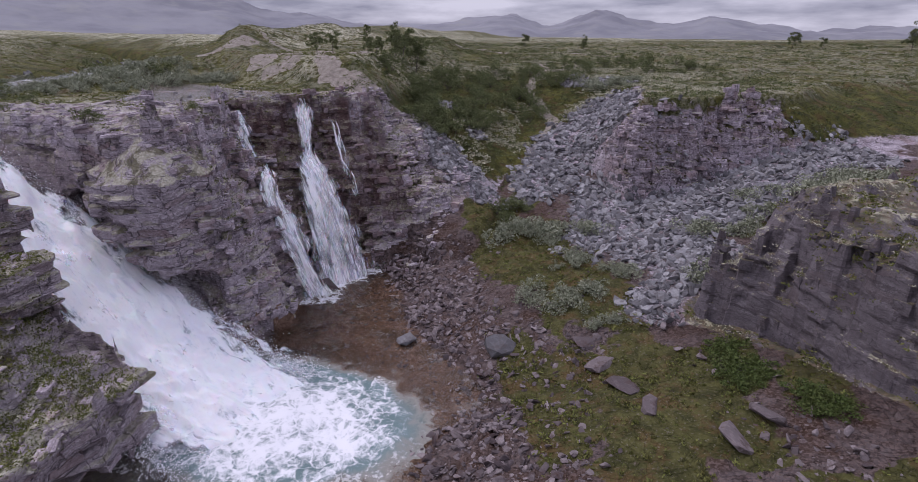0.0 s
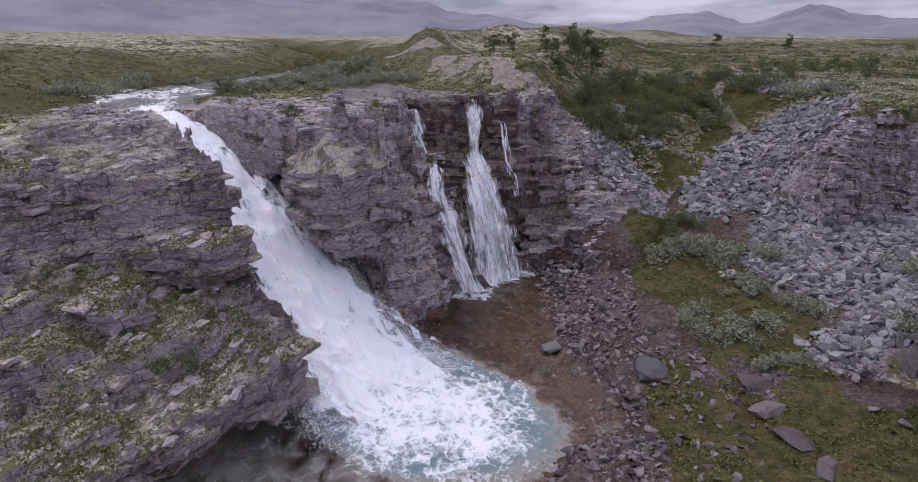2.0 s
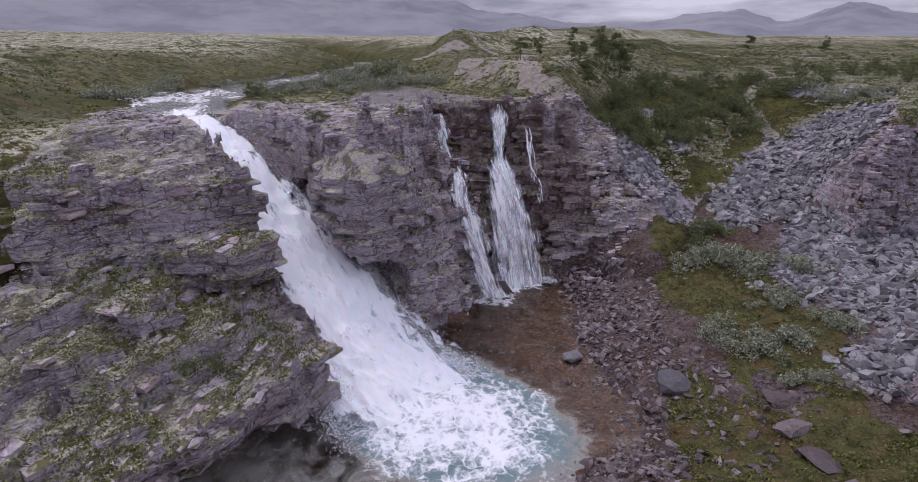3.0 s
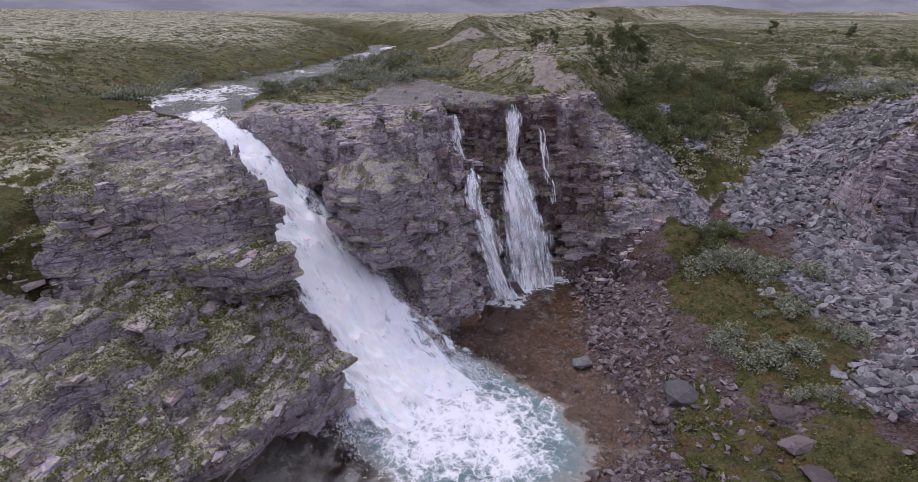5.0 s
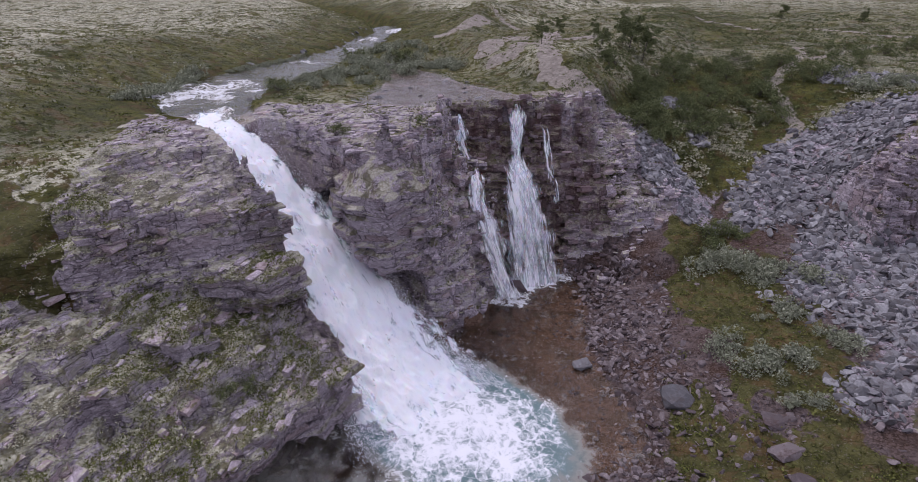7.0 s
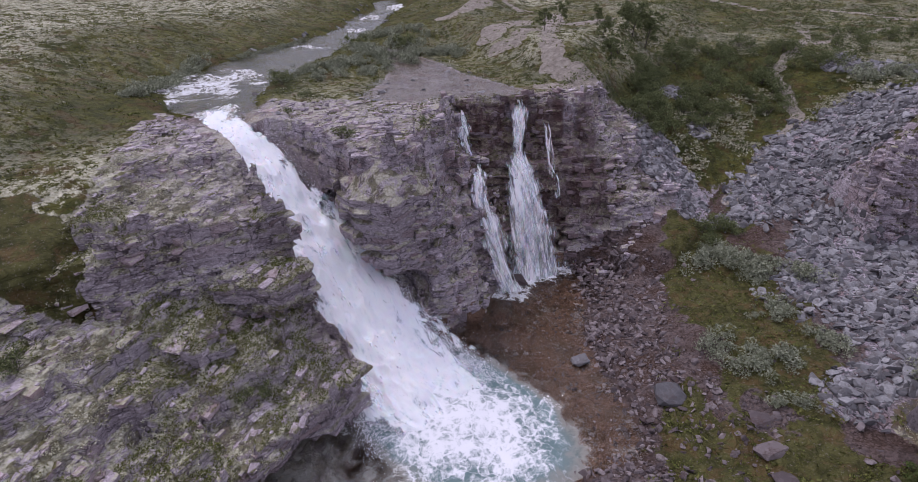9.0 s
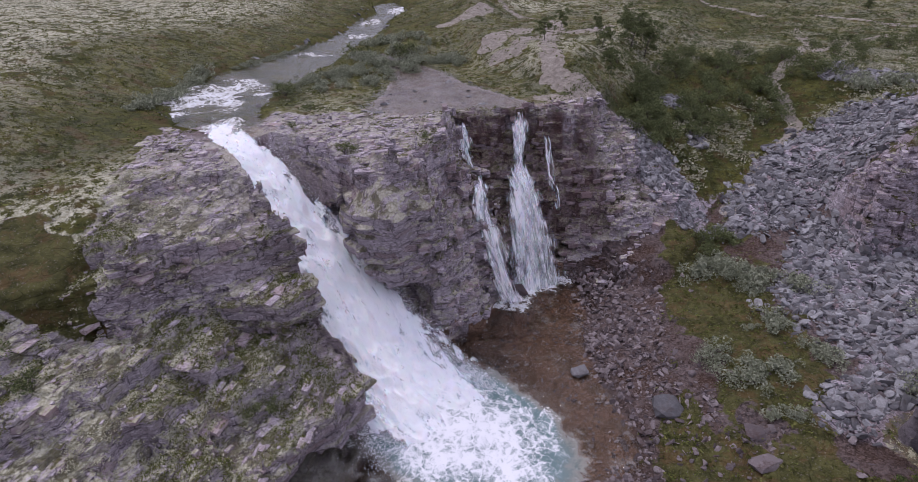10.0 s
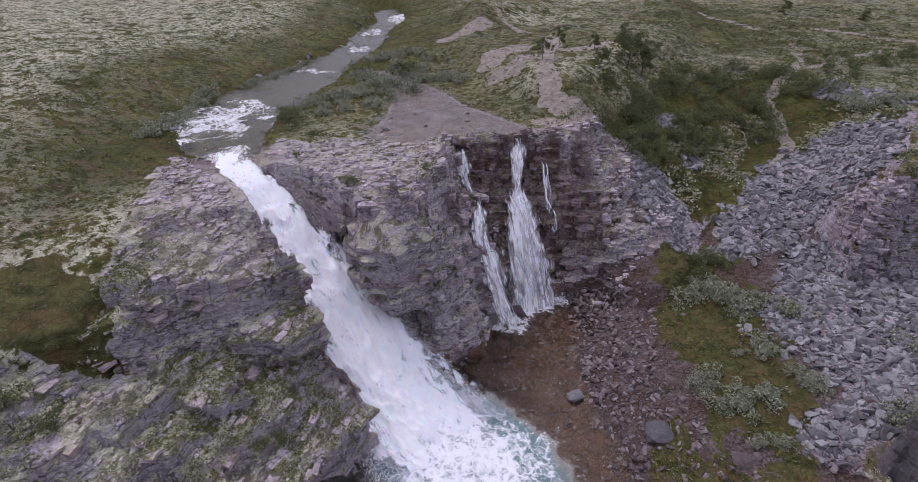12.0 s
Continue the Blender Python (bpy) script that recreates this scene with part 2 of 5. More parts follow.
# ---- materials ----
class Nodes:
    """Short way to write a node material."""

    def __init__(self, name, rough=0.85):
        self.mat = bpy.data.materials.new(name)
        self.mat.use_nodes = True
        self.t = self.mat.node_tree
        self.t.nodes.clear()
        self.out = self.t.nodes.new("ShaderNodeOutputMaterial")
        self.bsdf = self.t.nodes.new("ShaderNodeBsdfPrincipled")
        self.bsdf.inputs["Roughness"].default_value = rough
        self.bsdf.inputs["Specular IOR Level"].default_value = 0.18 if rough > 0.65 else 0.5
        self.t.links.new(self.bsdf.outputs[0], self.out.inputs["Surface"])
        self.co = self.t.nodes.new("ShaderNodeTexCoord")

    def put(self, socket, value):
        if isinstance(value, bpy.types.NodeSocket):
            self.t.links.new(value, socket)
        elif isinstance(value, (tuple, list)) and len(value) == 3 and socket.type == "RGBA":
            socket.default_value = (*value, 1)
        else:
            socket.default_value = value

    def attr(self, name):
        n = self.t.nodes.new("ShaderNodeAttribute")
        n.attribute_name = name
        return n.outputs["Fac"]

    def noise(self, scale, detail=4.0, rough=0.55, squash=(1, 1, 1), warp=0.0, shift=0.0):
        m = self.t.nodes.new("ShaderNodeMapping")
        self.t.links.new(self.co.outputs["Object"], m.inputs["Vector"])
        m.inputs["Scale"].default_value = squash
        m.inputs["Location"].default_value = (shift, shift * 0.7, shift * 1.3)
        n = self.t.nodes.new("ShaderNodeTexNoise")
        self.t.links.new(m.outputs[0], n.inputs["Vector"])
        n.inputs["Scale"].default_value, n.inputs["Detail"].default_value = scale, detail
        n.inputs["Roughness"].default_value, n.inputs["Distortion"].default_value = rough, warp
        return n.outputs[0]

    def shaken(self, scale, amount):
        """Place, pushed about a little by noise."""
        q = self.t.nodes.new("ShaderNodeTexNoise")
        self.t.links.new(self.co.outputs["Object"], q.inputs["Vector"])
        q.inputs["Scale"].default_value, q.inputs["Detail"].default_value = scale, 4.0
        a = self.t.nodes.new("ShaderNodeVectorMath")
        a.operation = "MULTIPLY_ADD"
        self.t.links.new(q.outputs["Color"], a.inputs[0])
        a.inputs[1].default_value = (amount * 2, amount * 2, amount)
        self.t.links.new(self.co.outputs["Object"], a.inputs[2])
        return a.outputs[0]

    def split(self, colour):
        q = self.t.nodes.new("ShaderNodeSeparateColor")
        self.put(q.inputs[0], colour)
        return q.outputs

    def gap(self, scale, squash, vector):
        """Small at the joints between box-shaped cells."""
        return self.math("SUBTRACT", self.cells(scale, squash, "Distance", "F2", vector, True), self.cells(scale, squash, "Distance", "F1", vector, True))

    def cells(self, scale, squash=(1, 1, 1), what="Distance", feature="F1", vector=None, box=False):
        m = self.t.nodes.new("ShaderNodeMapping")
        self.t.links.new(vector or self.co.outputs["Object"], m.inputs["Vector"])
        m.inputs["Scale"].default_value = squash
        n = self.t.nodes.new("ShaderNodeTexVoronoi")
        n.feature = feature
        if box:
            n.distance = "CHEBYCHEV"
        self.t.links.new(m.outputs[0], n.inputs["Vector"])
        n.inputs["Scale"].default_value = scale
        return n.outputs[what]

    def math(self, op, a, b=0.0, clamp=False):
        n = self.t.nodes.new("ShaderNodeMath")
        n.operation, n.use_clamp = op, clamp
        self.put(n.inputs[0], a), self.put(n.inputs[1], b)
        return n.outputs[0]

    def ramp(self, value, lo, hi, a=0.0, b=1.0):
        n = self.t.nodes.new("ShaderNodeMapRange")
        n.interpolation_type = "SMOOTHSTEP"
        self.put(n.inputs["Value"], value)
        for key, v in (("From Min", lo), ("From Max", hi), ("To Min", a), ("To Max", b)):
            self.put(n.inputs[key], v)
        return n.outputs[0]

    def mix(self, fac, a, b, kind="MIX"):
        n = self.t.nodes.new("ShaderNodeMixRGB")
        n.blend_type = kind
        self.put(n.inputs[0], fac), self.put(n.inputs[1], a), self.put(n.inputs[2], b)
        return n.outputs[0]

    def colour(self, value):
        self.put(self.bsdf.inputs["Base Color"], value)
        return self

    def bump(self, height, strength=0.5, distance=0.05):
        n = self.t.nodes.new("ShaderNodeBump")
        self.put(n.inputs["Height"], height)
        n.inputs["Strength"].default_value, n.inputs["Distance"].default_value = strength, distance
        self.t.links.new(n.outputs[0], self.bsdf.inputs["Normal"])
        return self

    def steep(self):
        """1 on level faces, 0 on upright ones."""
        n = self.t.nodes.new("ShaderNodeNewGeometry")
        s = self.t.nodes.new("ShaderNodeSeparateXYZ")
        self.t.links.new(n.outputs["Normal"], s.inputs[0])
        return s.outputs["Z"]

    def random(self):
        return self.t.nodes.new("ShaderNodeObjectInfo").outputs["Random"]

    def island(self):
        return self.t.nodes.new("ShaderNodeNewGeometry").outputs["Random Per Island"]


def rock_colour(n):
    """Layered grey schist: violet-grey, jointed into blocks, mottled pale and dark, with black cracks and thin beds."""
    shake = n.shaken(1.1, 0.30)
    blocks, small = n.split(n.cells(0.95, (1, 1, 2.4), "Color", vector=shake, box=True)), n.split(n.cells(3.1, (1, 1, 2.2), "Color", vector=shake, box=True))
    joint = n.math("MINIMUM", n.gap(0.95, (1, 1, 2.4), shake), n.math("MULTIPLY", n.gap(3.1, (1, 1, 2.2), shake), 1.5))
    upright = n.ramp(n.steep(), 0.75, 0.35)
    patch = n.noise(0.45, 6, 0.65, (1, 1, 1.3), 0.4, 8.0)
    beds = n.noise(1.0, 8, 0.7, (0.25, 0.25, 6.5), 0.25)
    fine = n.noise(4.6, 9, 0.78, (1, 1, 2.2), 0.25, 3.1)
    grain = n.noise(13, 6, 0.75, (1, 1, 1.6), 0.2, 7.7)
    c = n.mix(n.ramp(patch, 0.36, 0.66), (0.310, 0.274, 0.280), (0.540, 0.497, 0.503))
    c = n.mix(n.math("MULTIPLY", blocks[0], 0.5), c, (0.55, 0.515, 0.515))
    c = n.mix(n.math("MULTIPLY", small[1], 0.28), c, (0.120, 0.102, 0.105))
    c = n.mix(n.math("MULTIPLY", upright, n.ramp(beds, 0.50, 0.60, 0, 0.6)), c, (0.46, 0.42, 0.425))
    c = n.mix(n.math("MULTIPLY", upright, n.ramp(beds, 0.44, 0.36, 0, 0.8)), c, (0.070, 0.057, 0.060))
    c = n.mix(n.ramp(fine, 0.45, 0.35, 0, 0.6), c, (0.120, 0.100, 0.106))
    c = n.mix(n.ramp(fine, 0.51, 0.60, 0, 0.8), c, (0.70, 0.665, 0.675))
    c = n.mix(n.ramp(grain, 0.46, 0.34, 0, 0.45), c, (0.055, 0.045, 0.047))
    c = n.mix(n.ramp(grain, 0.58, 0.68, 0, 0.5), c, (0.66, 0.64, 0.63))
    c = n.mix(n.math("MULTIPLY", n.ramp(blocks[2], 0.75, 0.95), 0.35), c, (0.30, 0.185, 0.150))
    c = n.mix(n.ramp(n.math("ADD", joint, n.ramp(n.noise(2.2, 5, 0.7, shift=12), 0.35, 0.6, 0.035, -0.01)), 0.045, 0.0, 0, 0.75), c, (0.040, 0.033, 0.036))
    c = n.mix(1.0, c, (1.03, 0.98, 1.05), "MULTIPLY")
    relief = n.math("SUBTRACT", n.math("ADD", n.math("MULTIPLY", blocks[1], 0.35), n.math("MULTIPLY", small[2], 0.3)), n.ramp(joint, 0.07, 0.0, 0, 0.6))
    return c, relief, fine


def terrain_material():
    n = Nodes("gorge_land", 0.88)
    rock, beds, fine = rock_colour(n)
    level = n.ramp(n.steep(), 0.15, 0.50)
    # rust-brown stain and wetness on the falls' wall and in the stream bed
    stain = n.math("MULTIPLY", n.attr("stain"), n.ramp(n.noise(0.9, 5, 0.6, (1, 1, 0.25)), 0.25, 0.62))
    rock = n.mix(stain, rock, n.mix(n.ramp(fine, 0.3, 0.7), (0.075, 0.042, 0.042), (0.240, 0.152, 0.142)))
    # lichen on ledges
    lich = n.math("MULTIPLY", n.attr("lichen"), n.math("MULTIPLY", n.ramp(n.noise(1.3, 9, 0.78, (1.5, 0.6, 1.5), 0.3, 11), 0.44, 0.50), level))
    rock = n.mix(lich, rock, n.mix(n.ramp(n.noise(9, 4), 0.3, 0.7), (0.36, 0.345, 0.225), (0.66, 0.64, 0.50)))
    # moss and grass in cracks and on ledges
    mossy = n.math("MULTIPLY", n.attr("moss"), n.math("MULTIPLY", n.ramp(n.noise(0.9, 8, 0.7, (1.3, 0.7, 1.2), 0.2, 4), 0.49, 0.56), level))
    rock = n.mix(mossy, rock, n.mix(n.ramp(n.noise(4, 5), 0.35, 0.65), (0.052, 0.046, 0.019), (0.112, 0.096, 0.036)))
    # gravel
    stones = n.cells(5.5, what="Color")
    sep = n.t.nodes.new("ShaderNodeSeparateColor")
    n.put(sep.inputs[0], stones)
    gravel = n.mix(sep.outputs[0], (0.060, 0.043, 0.040), (0.190, 0.155, 0.150))
    gravel = n.mix(n.ramp(n.noise(0.5, 5), 0.4, 0.65), gravel, (0.075, 0.044, 0.030))
    pebble = n.t.nodes.new("ShaderNodeSeparateColor")
    n.put(pebble.inputs[0], n.cells(14, what="Color"))
    gravel = n.mix(n.ramp(pebble.outputs[0], 0.3, 1.0, 0, 0.7), gravel, (0.205, 0.150, 0.135))
    bed = n.mix(pebble.outputs[1], (0.140, 0.078, 0.052), (0.350, 0.235, 0.170))
    bed = n.mix(n.ramp(n.noise(0.8, 6, 0.65, shift=31), 0.45, 0.65, 0, 0.6), bed, (0.120, 0.085, 0.050))
    gravel = n.mix(n.ramp(n.attr("stain"), 0.2, 0.7), gravel, bed)
    c = n.mix(n.ramp(n.math("ADD", n.attr("gravel"), n.ramp(n.noise(1.4, 6, 0.6, shift=2), 0.2, 0.8, -0.3, 0.3)), 0.35, 0.65), rock, gravel)
    # heath: dwarf shrubs, moss, crowberry, with pale reindeer lichen
    g1 = n.noise(0.35, 8, 0.62, (1, 1, 1), 0.3, 1)
    g2 = n.noise(2.2, 7, 0.68, (1, 1, 1), 0.2, 6)
    heath = n.mix(n.ramp(g1, 0.36, 0.64), (0.054, 0.062, 0.015), (0.128, 0.122, 0.030))
    heath = n.mix(n.ramp(g2, 0.46, 0.62, 0, 0.75), heath, (0.036, 0.036, 0.014))
    heath = n.mix(n.ramp(n.noise(0.8, 6, 0.6, (1, 1, 1), 0, 21), 0.50, 0.66, 0, 0.55), heath, (0.120, 0.068, 0.034))
    cap = n.math("MULTIPLY", n.attr("lichen"), n.math("MULTIPLY", n.ramp(n.noise(0.5, 9, 0.75, (1, 1, 1), 0.3, 14), 0.42, 0.50), n.ramp(n.noise(2.0, 9, 0.80, shift=9), 0.46, 0.51)))
    heath = n.mix(cap, heath, n.mix(n.ramp(n.noise(7, 3), 0.3, 0.7), (0.40, 0.385, 0.25), (0.74, 0.71, 0.56)))
    c = n.mix(n.ramp(n.math("ADD", n.attr("heath"), n.ramp(n.noise(1.2, 7, 0.65, shift=5), 0.2, 0.8, -0.35, 0.35)), 0.40, 0.60), c, heath)
    grass = n.mix(n.ramp(n.noise(1.6, 7, 0.65, shift=3), 0.35, 0.65), (0.058, 0.058, 0.019), (0.122, 0.118, 0.040))
    grass = n.mix(n.ramp(n.noise(0.9, 8, 0.7, shift=8), 0.50, 0.62, 0, 0.6), grass, (0.150, 0.088, 0.040))
    grass = n.mix(n.ramp(n.noise(9, 5, 0.7, shift=18), 0.56, 0.66, 0, 0.7), grass, (0.230, 0.205, 0.165))
    c = n.mix(n.ramp(n.math("ADD", n.attr("grass"), n.ramp(n.noise(1.5, 7, 0.65, shift=7), 0.2, 0.8, -0.35, 0.35)), 0.42, 0.6), c, grass)
    tan = n.mix(n.ramp(n.noise(2.5, 8, 0.7), 0.3, 0.7), (0.265, 0.228, 0.190), (0.455, 0.405, 0.345))
    c = n.mix(n.ramp(n.math("ADD", n.attr("sand"), n.ramp(n.noise(1.0, 6, 0.65, shift=17), 0.2, 0.8, -0.3, 0.3)), 0.42, 0.6), c, tan)
    wet = n.attr("wet")
    c = n.mix(n.math("MULTIPLY", wet, 0.6), c, n.mix(1.0, c, (0.50, 0.43, 0.39), "MULTIPLY"))
    n.put(n.bsdf.inputs["Roughness"], n.ramp(wet, 0, 1, 0.9, 0.42))
    n.colour(c)
    relief = n.math("ADD", n.math("ADD", n.math("MULTIPLY", fine, 0.7), beds), n.math("MULTIPLY", n.noise(7, 7, 0.75), 0.8))
    return n.bump(relief, 0.9, 0.10).mat


LAND = terrain_material()


def ledge_material():
    """The single beds and blocks that stand out of the cliffs."""
    n = Nodes("bedded_rock", 0.88)
    c, blocks, fine = rock_colour(n)
    r = n.math("FRACT", n.math("ADD", n.island(), n.random()))
    c = n.mix(0.75, c, n.mix(1.0, c, n.mix(r, (0.72, 0.71, 0.71), (1.3, 1.29, 1.28)), "MULTIPLY"))
    c = n.mix(n.ramp(r, 0.86, 0.97, 0, 0.5), c, (0.34, 0.25, 0.22))
    level = n.ramp(n.steep(), 0.5, 0.85)
    lich = n.math("MULTIPLY", level, n.ramp(n.noise(1.5, 9, 0.75, (1.5, 0.5, 1.5), 0.4, 11), 0.50, 0.56, 0, 0.9))
    c = n.mix(lich, c, n.mix(n.ramp(n.noise(9, 4), 0.3, 0.7), (0.29, 0.275, 0.16), (0.54, 0.52, 0.39)))
    moss = n.math("MULTIPLY", level, n.ramp(n.noise(0.9, 7, 0.65, (1, 1, 1), 0.2, 4), 0.55, 0.61, 0, 0.92))
    c = n.mix(moss, c, n.mix(n.ramp(n.noise(4, 5), 0.35, 0.65), (0.060, 0.058, 0.020), (0.125, 0.115, 0.038)))
    n.colour(c)
    return n.bump(n.math("ADD", fine, n.noise(8, 6, 0.75)), 0.7, 0.05).mat


BEDDED = ledge_material()


def wet_ledge_material():
    n = Nodes("rust_wet_rock", 0.5)
    c, blocks, fine = rock_colour(n)
    r = n.math("FRACT", n.math("ADD", n.island(), n.random()))
    c = n.mix(0.66, c, n.mix(r, (0.062, 0.033, 0.032), (0.235, 0.145, 0.135)))
    n.colour(c)
    return n.bump(n.math("ADD", fine, n.noise(8, 6, 0.75)), 0.7, 0.05).mat


RUST = wet_ledge_material()


def dark_ledge_material():
    n = Nodes("dark_damp_rock", 0.6)
    c, blocks, fine = rock_colour(n)
    r = n.math("FRACT", n.math("ADD", n.island(), n.random()))
    c = n.mix(0.78, c, n.mix(r, (0.016, 0.012, 0.014), (0.060, 0.048, 0.050)))
    level = n.ramp(n.steep(), 0.5, 0.85)
    c = n.mix(n.math("MULTIPLY", level, n.ramp(n.noise(0.8, 8, 0.7, shift=6), 0.40, 0.50, 0, 0.9)), c, n.mix(n.ramp(n.noise(3, 6), 0.4, 0.6), (0.060, 0.055, 0.022), (0.125, 0.085, 0.038)))
    c = n.mix(n.math("MULTIPLY", level, n.math("MULTIPLY", n.ramp(n.noise(2.6, 9, 0.75), 0.50, 0.56, 0, 0.9), n.ramp(n.noise(0.5, 5, shift=3), 0.45, 0.6))), c, (0.42, 0.40, 0.27))
    n.colour(c)
    return n.bump(n.math("ADD", fine, n.noise(8, 6, 0.75)), 0.7, 0.05).mat


DARK_BED = dark_ledge_material()


def stone_material(name, dark, light, tint):
    n = Nodes(name, 0.85)
    r = n.math("FRACT", n.math("ADD", n.island(), n.random()))
    c = n.mix(r, dark, light)
    c = n.mix(n.ramp(n.noise(4.0, 7, 0.7, (1, 1, 3)), 0.48, 0.62, 0, 0.6), c, n.mix(1.0, c, (1.5, 1.5, 1.5), "MULTIPLY"))
    c = n.mix(n.ramp(n.noise(2.2, 7, 0.7, shift=4), 0.50, 0.64, 0, 0.7), c, tint)
    n.colour(c)
    return n.bump(n.noise(9, 6, 0.75, (1, 1, 2)), 0.8, 0.05).mat


SHORE_STONE = stone_material("violet_brown_stone", (0.070, 0.054, 0.056), (0.290, 0.248, 0.246), (0.085, 0.050, 0.040))
STONE = stone_material("grey_slab", (0.105, 0.101, 0.106), (0.350, 0.344, 0.350), (0.120, 0.100, 0.095))


def leaf_material(name, dark, light, tint):
    n = Nodes(name, 0.7)
    c = n.mix(n.island(), dark, light)
    c = n.mix(n.ramp(n.noise(0.9, 5, 0.6), 0.45, 0.7, 0, 0.6), c, tint)
    n.colour(c)
    return n.mat


WILLOW = leaf_material("willow_leaf", (0.165, 0.185, 0.115), (0.420, 0.435, 0.320), (0.250, 0.270, 0.170))
BIRCH = leaf_material("birch_leaf", (0.056, 0.074, 0.030), (0.220, 0.245, 0.105), (0.140, 0.142, 0.060))
HEATHER = leaf_material("dwarf_shrub_leaf", (0.066, 0.080, 0.021), (0.200, 0.210, 0.058), (0.148, 0.122, 0.042))
FERN = leaf_material("fern_leaf", (0.050, 0.078, 0.020), (0.130, 0.165, 0.048), (0.105, 0.110, 0.038))
LICHEN = leaf_material("reindeer_lichen", (0.33, 0.315, 0.20), (0.66, 0.64, 0.50), (0.50, 0.48, 0.33))


def bark_material():
    n = Nodes("birch_bark", 0.8)
    n.colour(n.mix(n.ramp(n.noise(6, 5, 0.6, (1, 1, 3)), 0.4, 0.6), (0.055, 0.045, 0.04), (0.20, 0.17, 0.15)))
    return n.bump(n.noise(20, 4), 0.4, 0.01).mat


BARK = bark_material()


def foam_material(name, body, streak=(1, 1, 1), cut=(0.30, 0.55), thin=(0.60, 0.68, 0.74)):
    """White water: foam that breaks up into gaps by the mesh's own 'foam' amount, streaked along its 'flow'."""
    n = Nodes(name, 0.6)
    amount = n.attr("foam")
    uv = n.t.nodes.new("ShaderNodeAttribute")
    uv.attribute_name = "flow"

    def streaks(factor, detail, rough):
        m = n.t.nodes.new("ShaderNodeMapping")
        m.inputs["Scale"].default_value = (streak[0] * factor, streak[1] * factor, 1)
        n.t.links.new(uv.outputs["Vector"], m.inputs["Vector"])
        q = n.t.nodes.new("ShaderNodeTexNoise")
        q.inputs["Scale"].default_value, q.inputs["Detail"].default_value, q.inputs["Roughness"].default_value = 1.0, detail, rough
        q.inputs["Distortion"].default_value = 0.5
        n.t.links.new(m.outputs[0], q.inputs["Vector"])
        return q.outputs[0]

    t1, t2 = streaks(1.0, 8, 0.68), streaks(2.1, 9, 0.75)
    f = n.math("ADD", amount, n.ramp(t1, 0.2, 0.8, -0.55, 0.55))
    aerated = n.math("ADD", n.ramp(f, 0.2, 1.5, -0.2, 0.35), n.ramp(n.math("ADD", n.math("MULTIPLY", t1, 0.4), n.math("MULTIPLY", t2, 0.6)), 0.33, 0.56), True)
    n.colour(n.mix(aerated, thin, body))
    n.put(n.bsdf.inputs["Alpha"], n.ramp(n.math("ADD", f, n.ramp(t2, 0.3, 0.7, -0.25, 0.25)), cut[0], cut[1]))
    n.bump(n.math("ADD", t1, n.math("MULTIPLY", t2, 0.7)), 0.5, 0.18)
    n.bsdf.inputs["Subsurface Weight"].default_value, n.bsdf.inputs["Subsurface Scale"].default_value = 0.2, 0.3
    return n.mat


FALL = foam_material("falling_foam", (0.93, 0.95, 0.98), (0.9, 1.7, 1), (0.25, 0.95))
VEIL = foam_material("veil_water", (0.95, 0.95, 0.97), (0.45, 3.4, 1), (0.38, 1.15))


def pool_material():
    n = Nodes("pool_water", 0.08)
    amount, milky = n.attr("foam"), n.attr("milky")
    t1, t2 = n.noise(0.8, 9, 0.70, (1, 1, 1), 1.1), n.noise(2.9, 8, 0.72, (1, 1, 1), 0.9, 5)
    ring = n.cells(1.7, (1, 1, 1), "Distance", "DISTANCE_TO_EDGE", n.shaken(1.6, 0.45))
    lace = n.math("ADD", n.math("MULTIPLY", t1, 0.55), n.math("MULTIPLY", t2, 0.45))
    threads = n.math("MULTIPLY", n.ramp(ring, 0.16, 0.0, 0, 0.42), n.ramp(amount, 0.08, 0.4))
    white = n.ramp(n.math("ADD", n.math("ADD", amount, threads), n.ramp(lace, 0.36, 0.64, -0.55, 0.55)), 0.25, 1.35)
    deep = n.mix(n.ramp(milky, 0.15, 0.8), (0.060, 0.068, 0.050), (0.150, 0.225, 0.225))
    deep = n.mix(n.ramp(t1, 0.42, 0.66, 0, 0.8), deep, n.mix(n.ramp(milky, 0.3, 0.9), (0.090, 0.100, 0.075), (0.34, 0.44, 0.45)))
    n.put(n.bsdf.inputs["Roughness"], n.ramp(white, 0, 1, 0.08, 0.6))
    n.bsdf.inputs["IOR"].default_value = 1.33
    clear = n.math("SUBTRACT", 1.0, n.math("MAXIMUM", white, n.ramp(n.math("ADD", milky, n.ramp(t1, 0.3, 0.7, -0.2, 0.2)), 0.05, 0.7)), True)
    n.put(n.bsdf.inputs["Transmission Weight"], clear)
    # the clear part takes a brown-green tint from what lies below
    n.colour(n.mix(clear, n.mix(white, deep, (0.88, 0.89, 0.92)), (0.88, 0.85, 0.76)))
    n.bump(n.math("ADD", n.math("ADD", n.noise(2.2, 5, 0.6), n.math("MULTIPLY", n.noise(7, 4), 0.4)), n.math("MULTIPLY", white, 0.8)), 0.4, 0.10)
    return n.mat


POOL = pool_material()


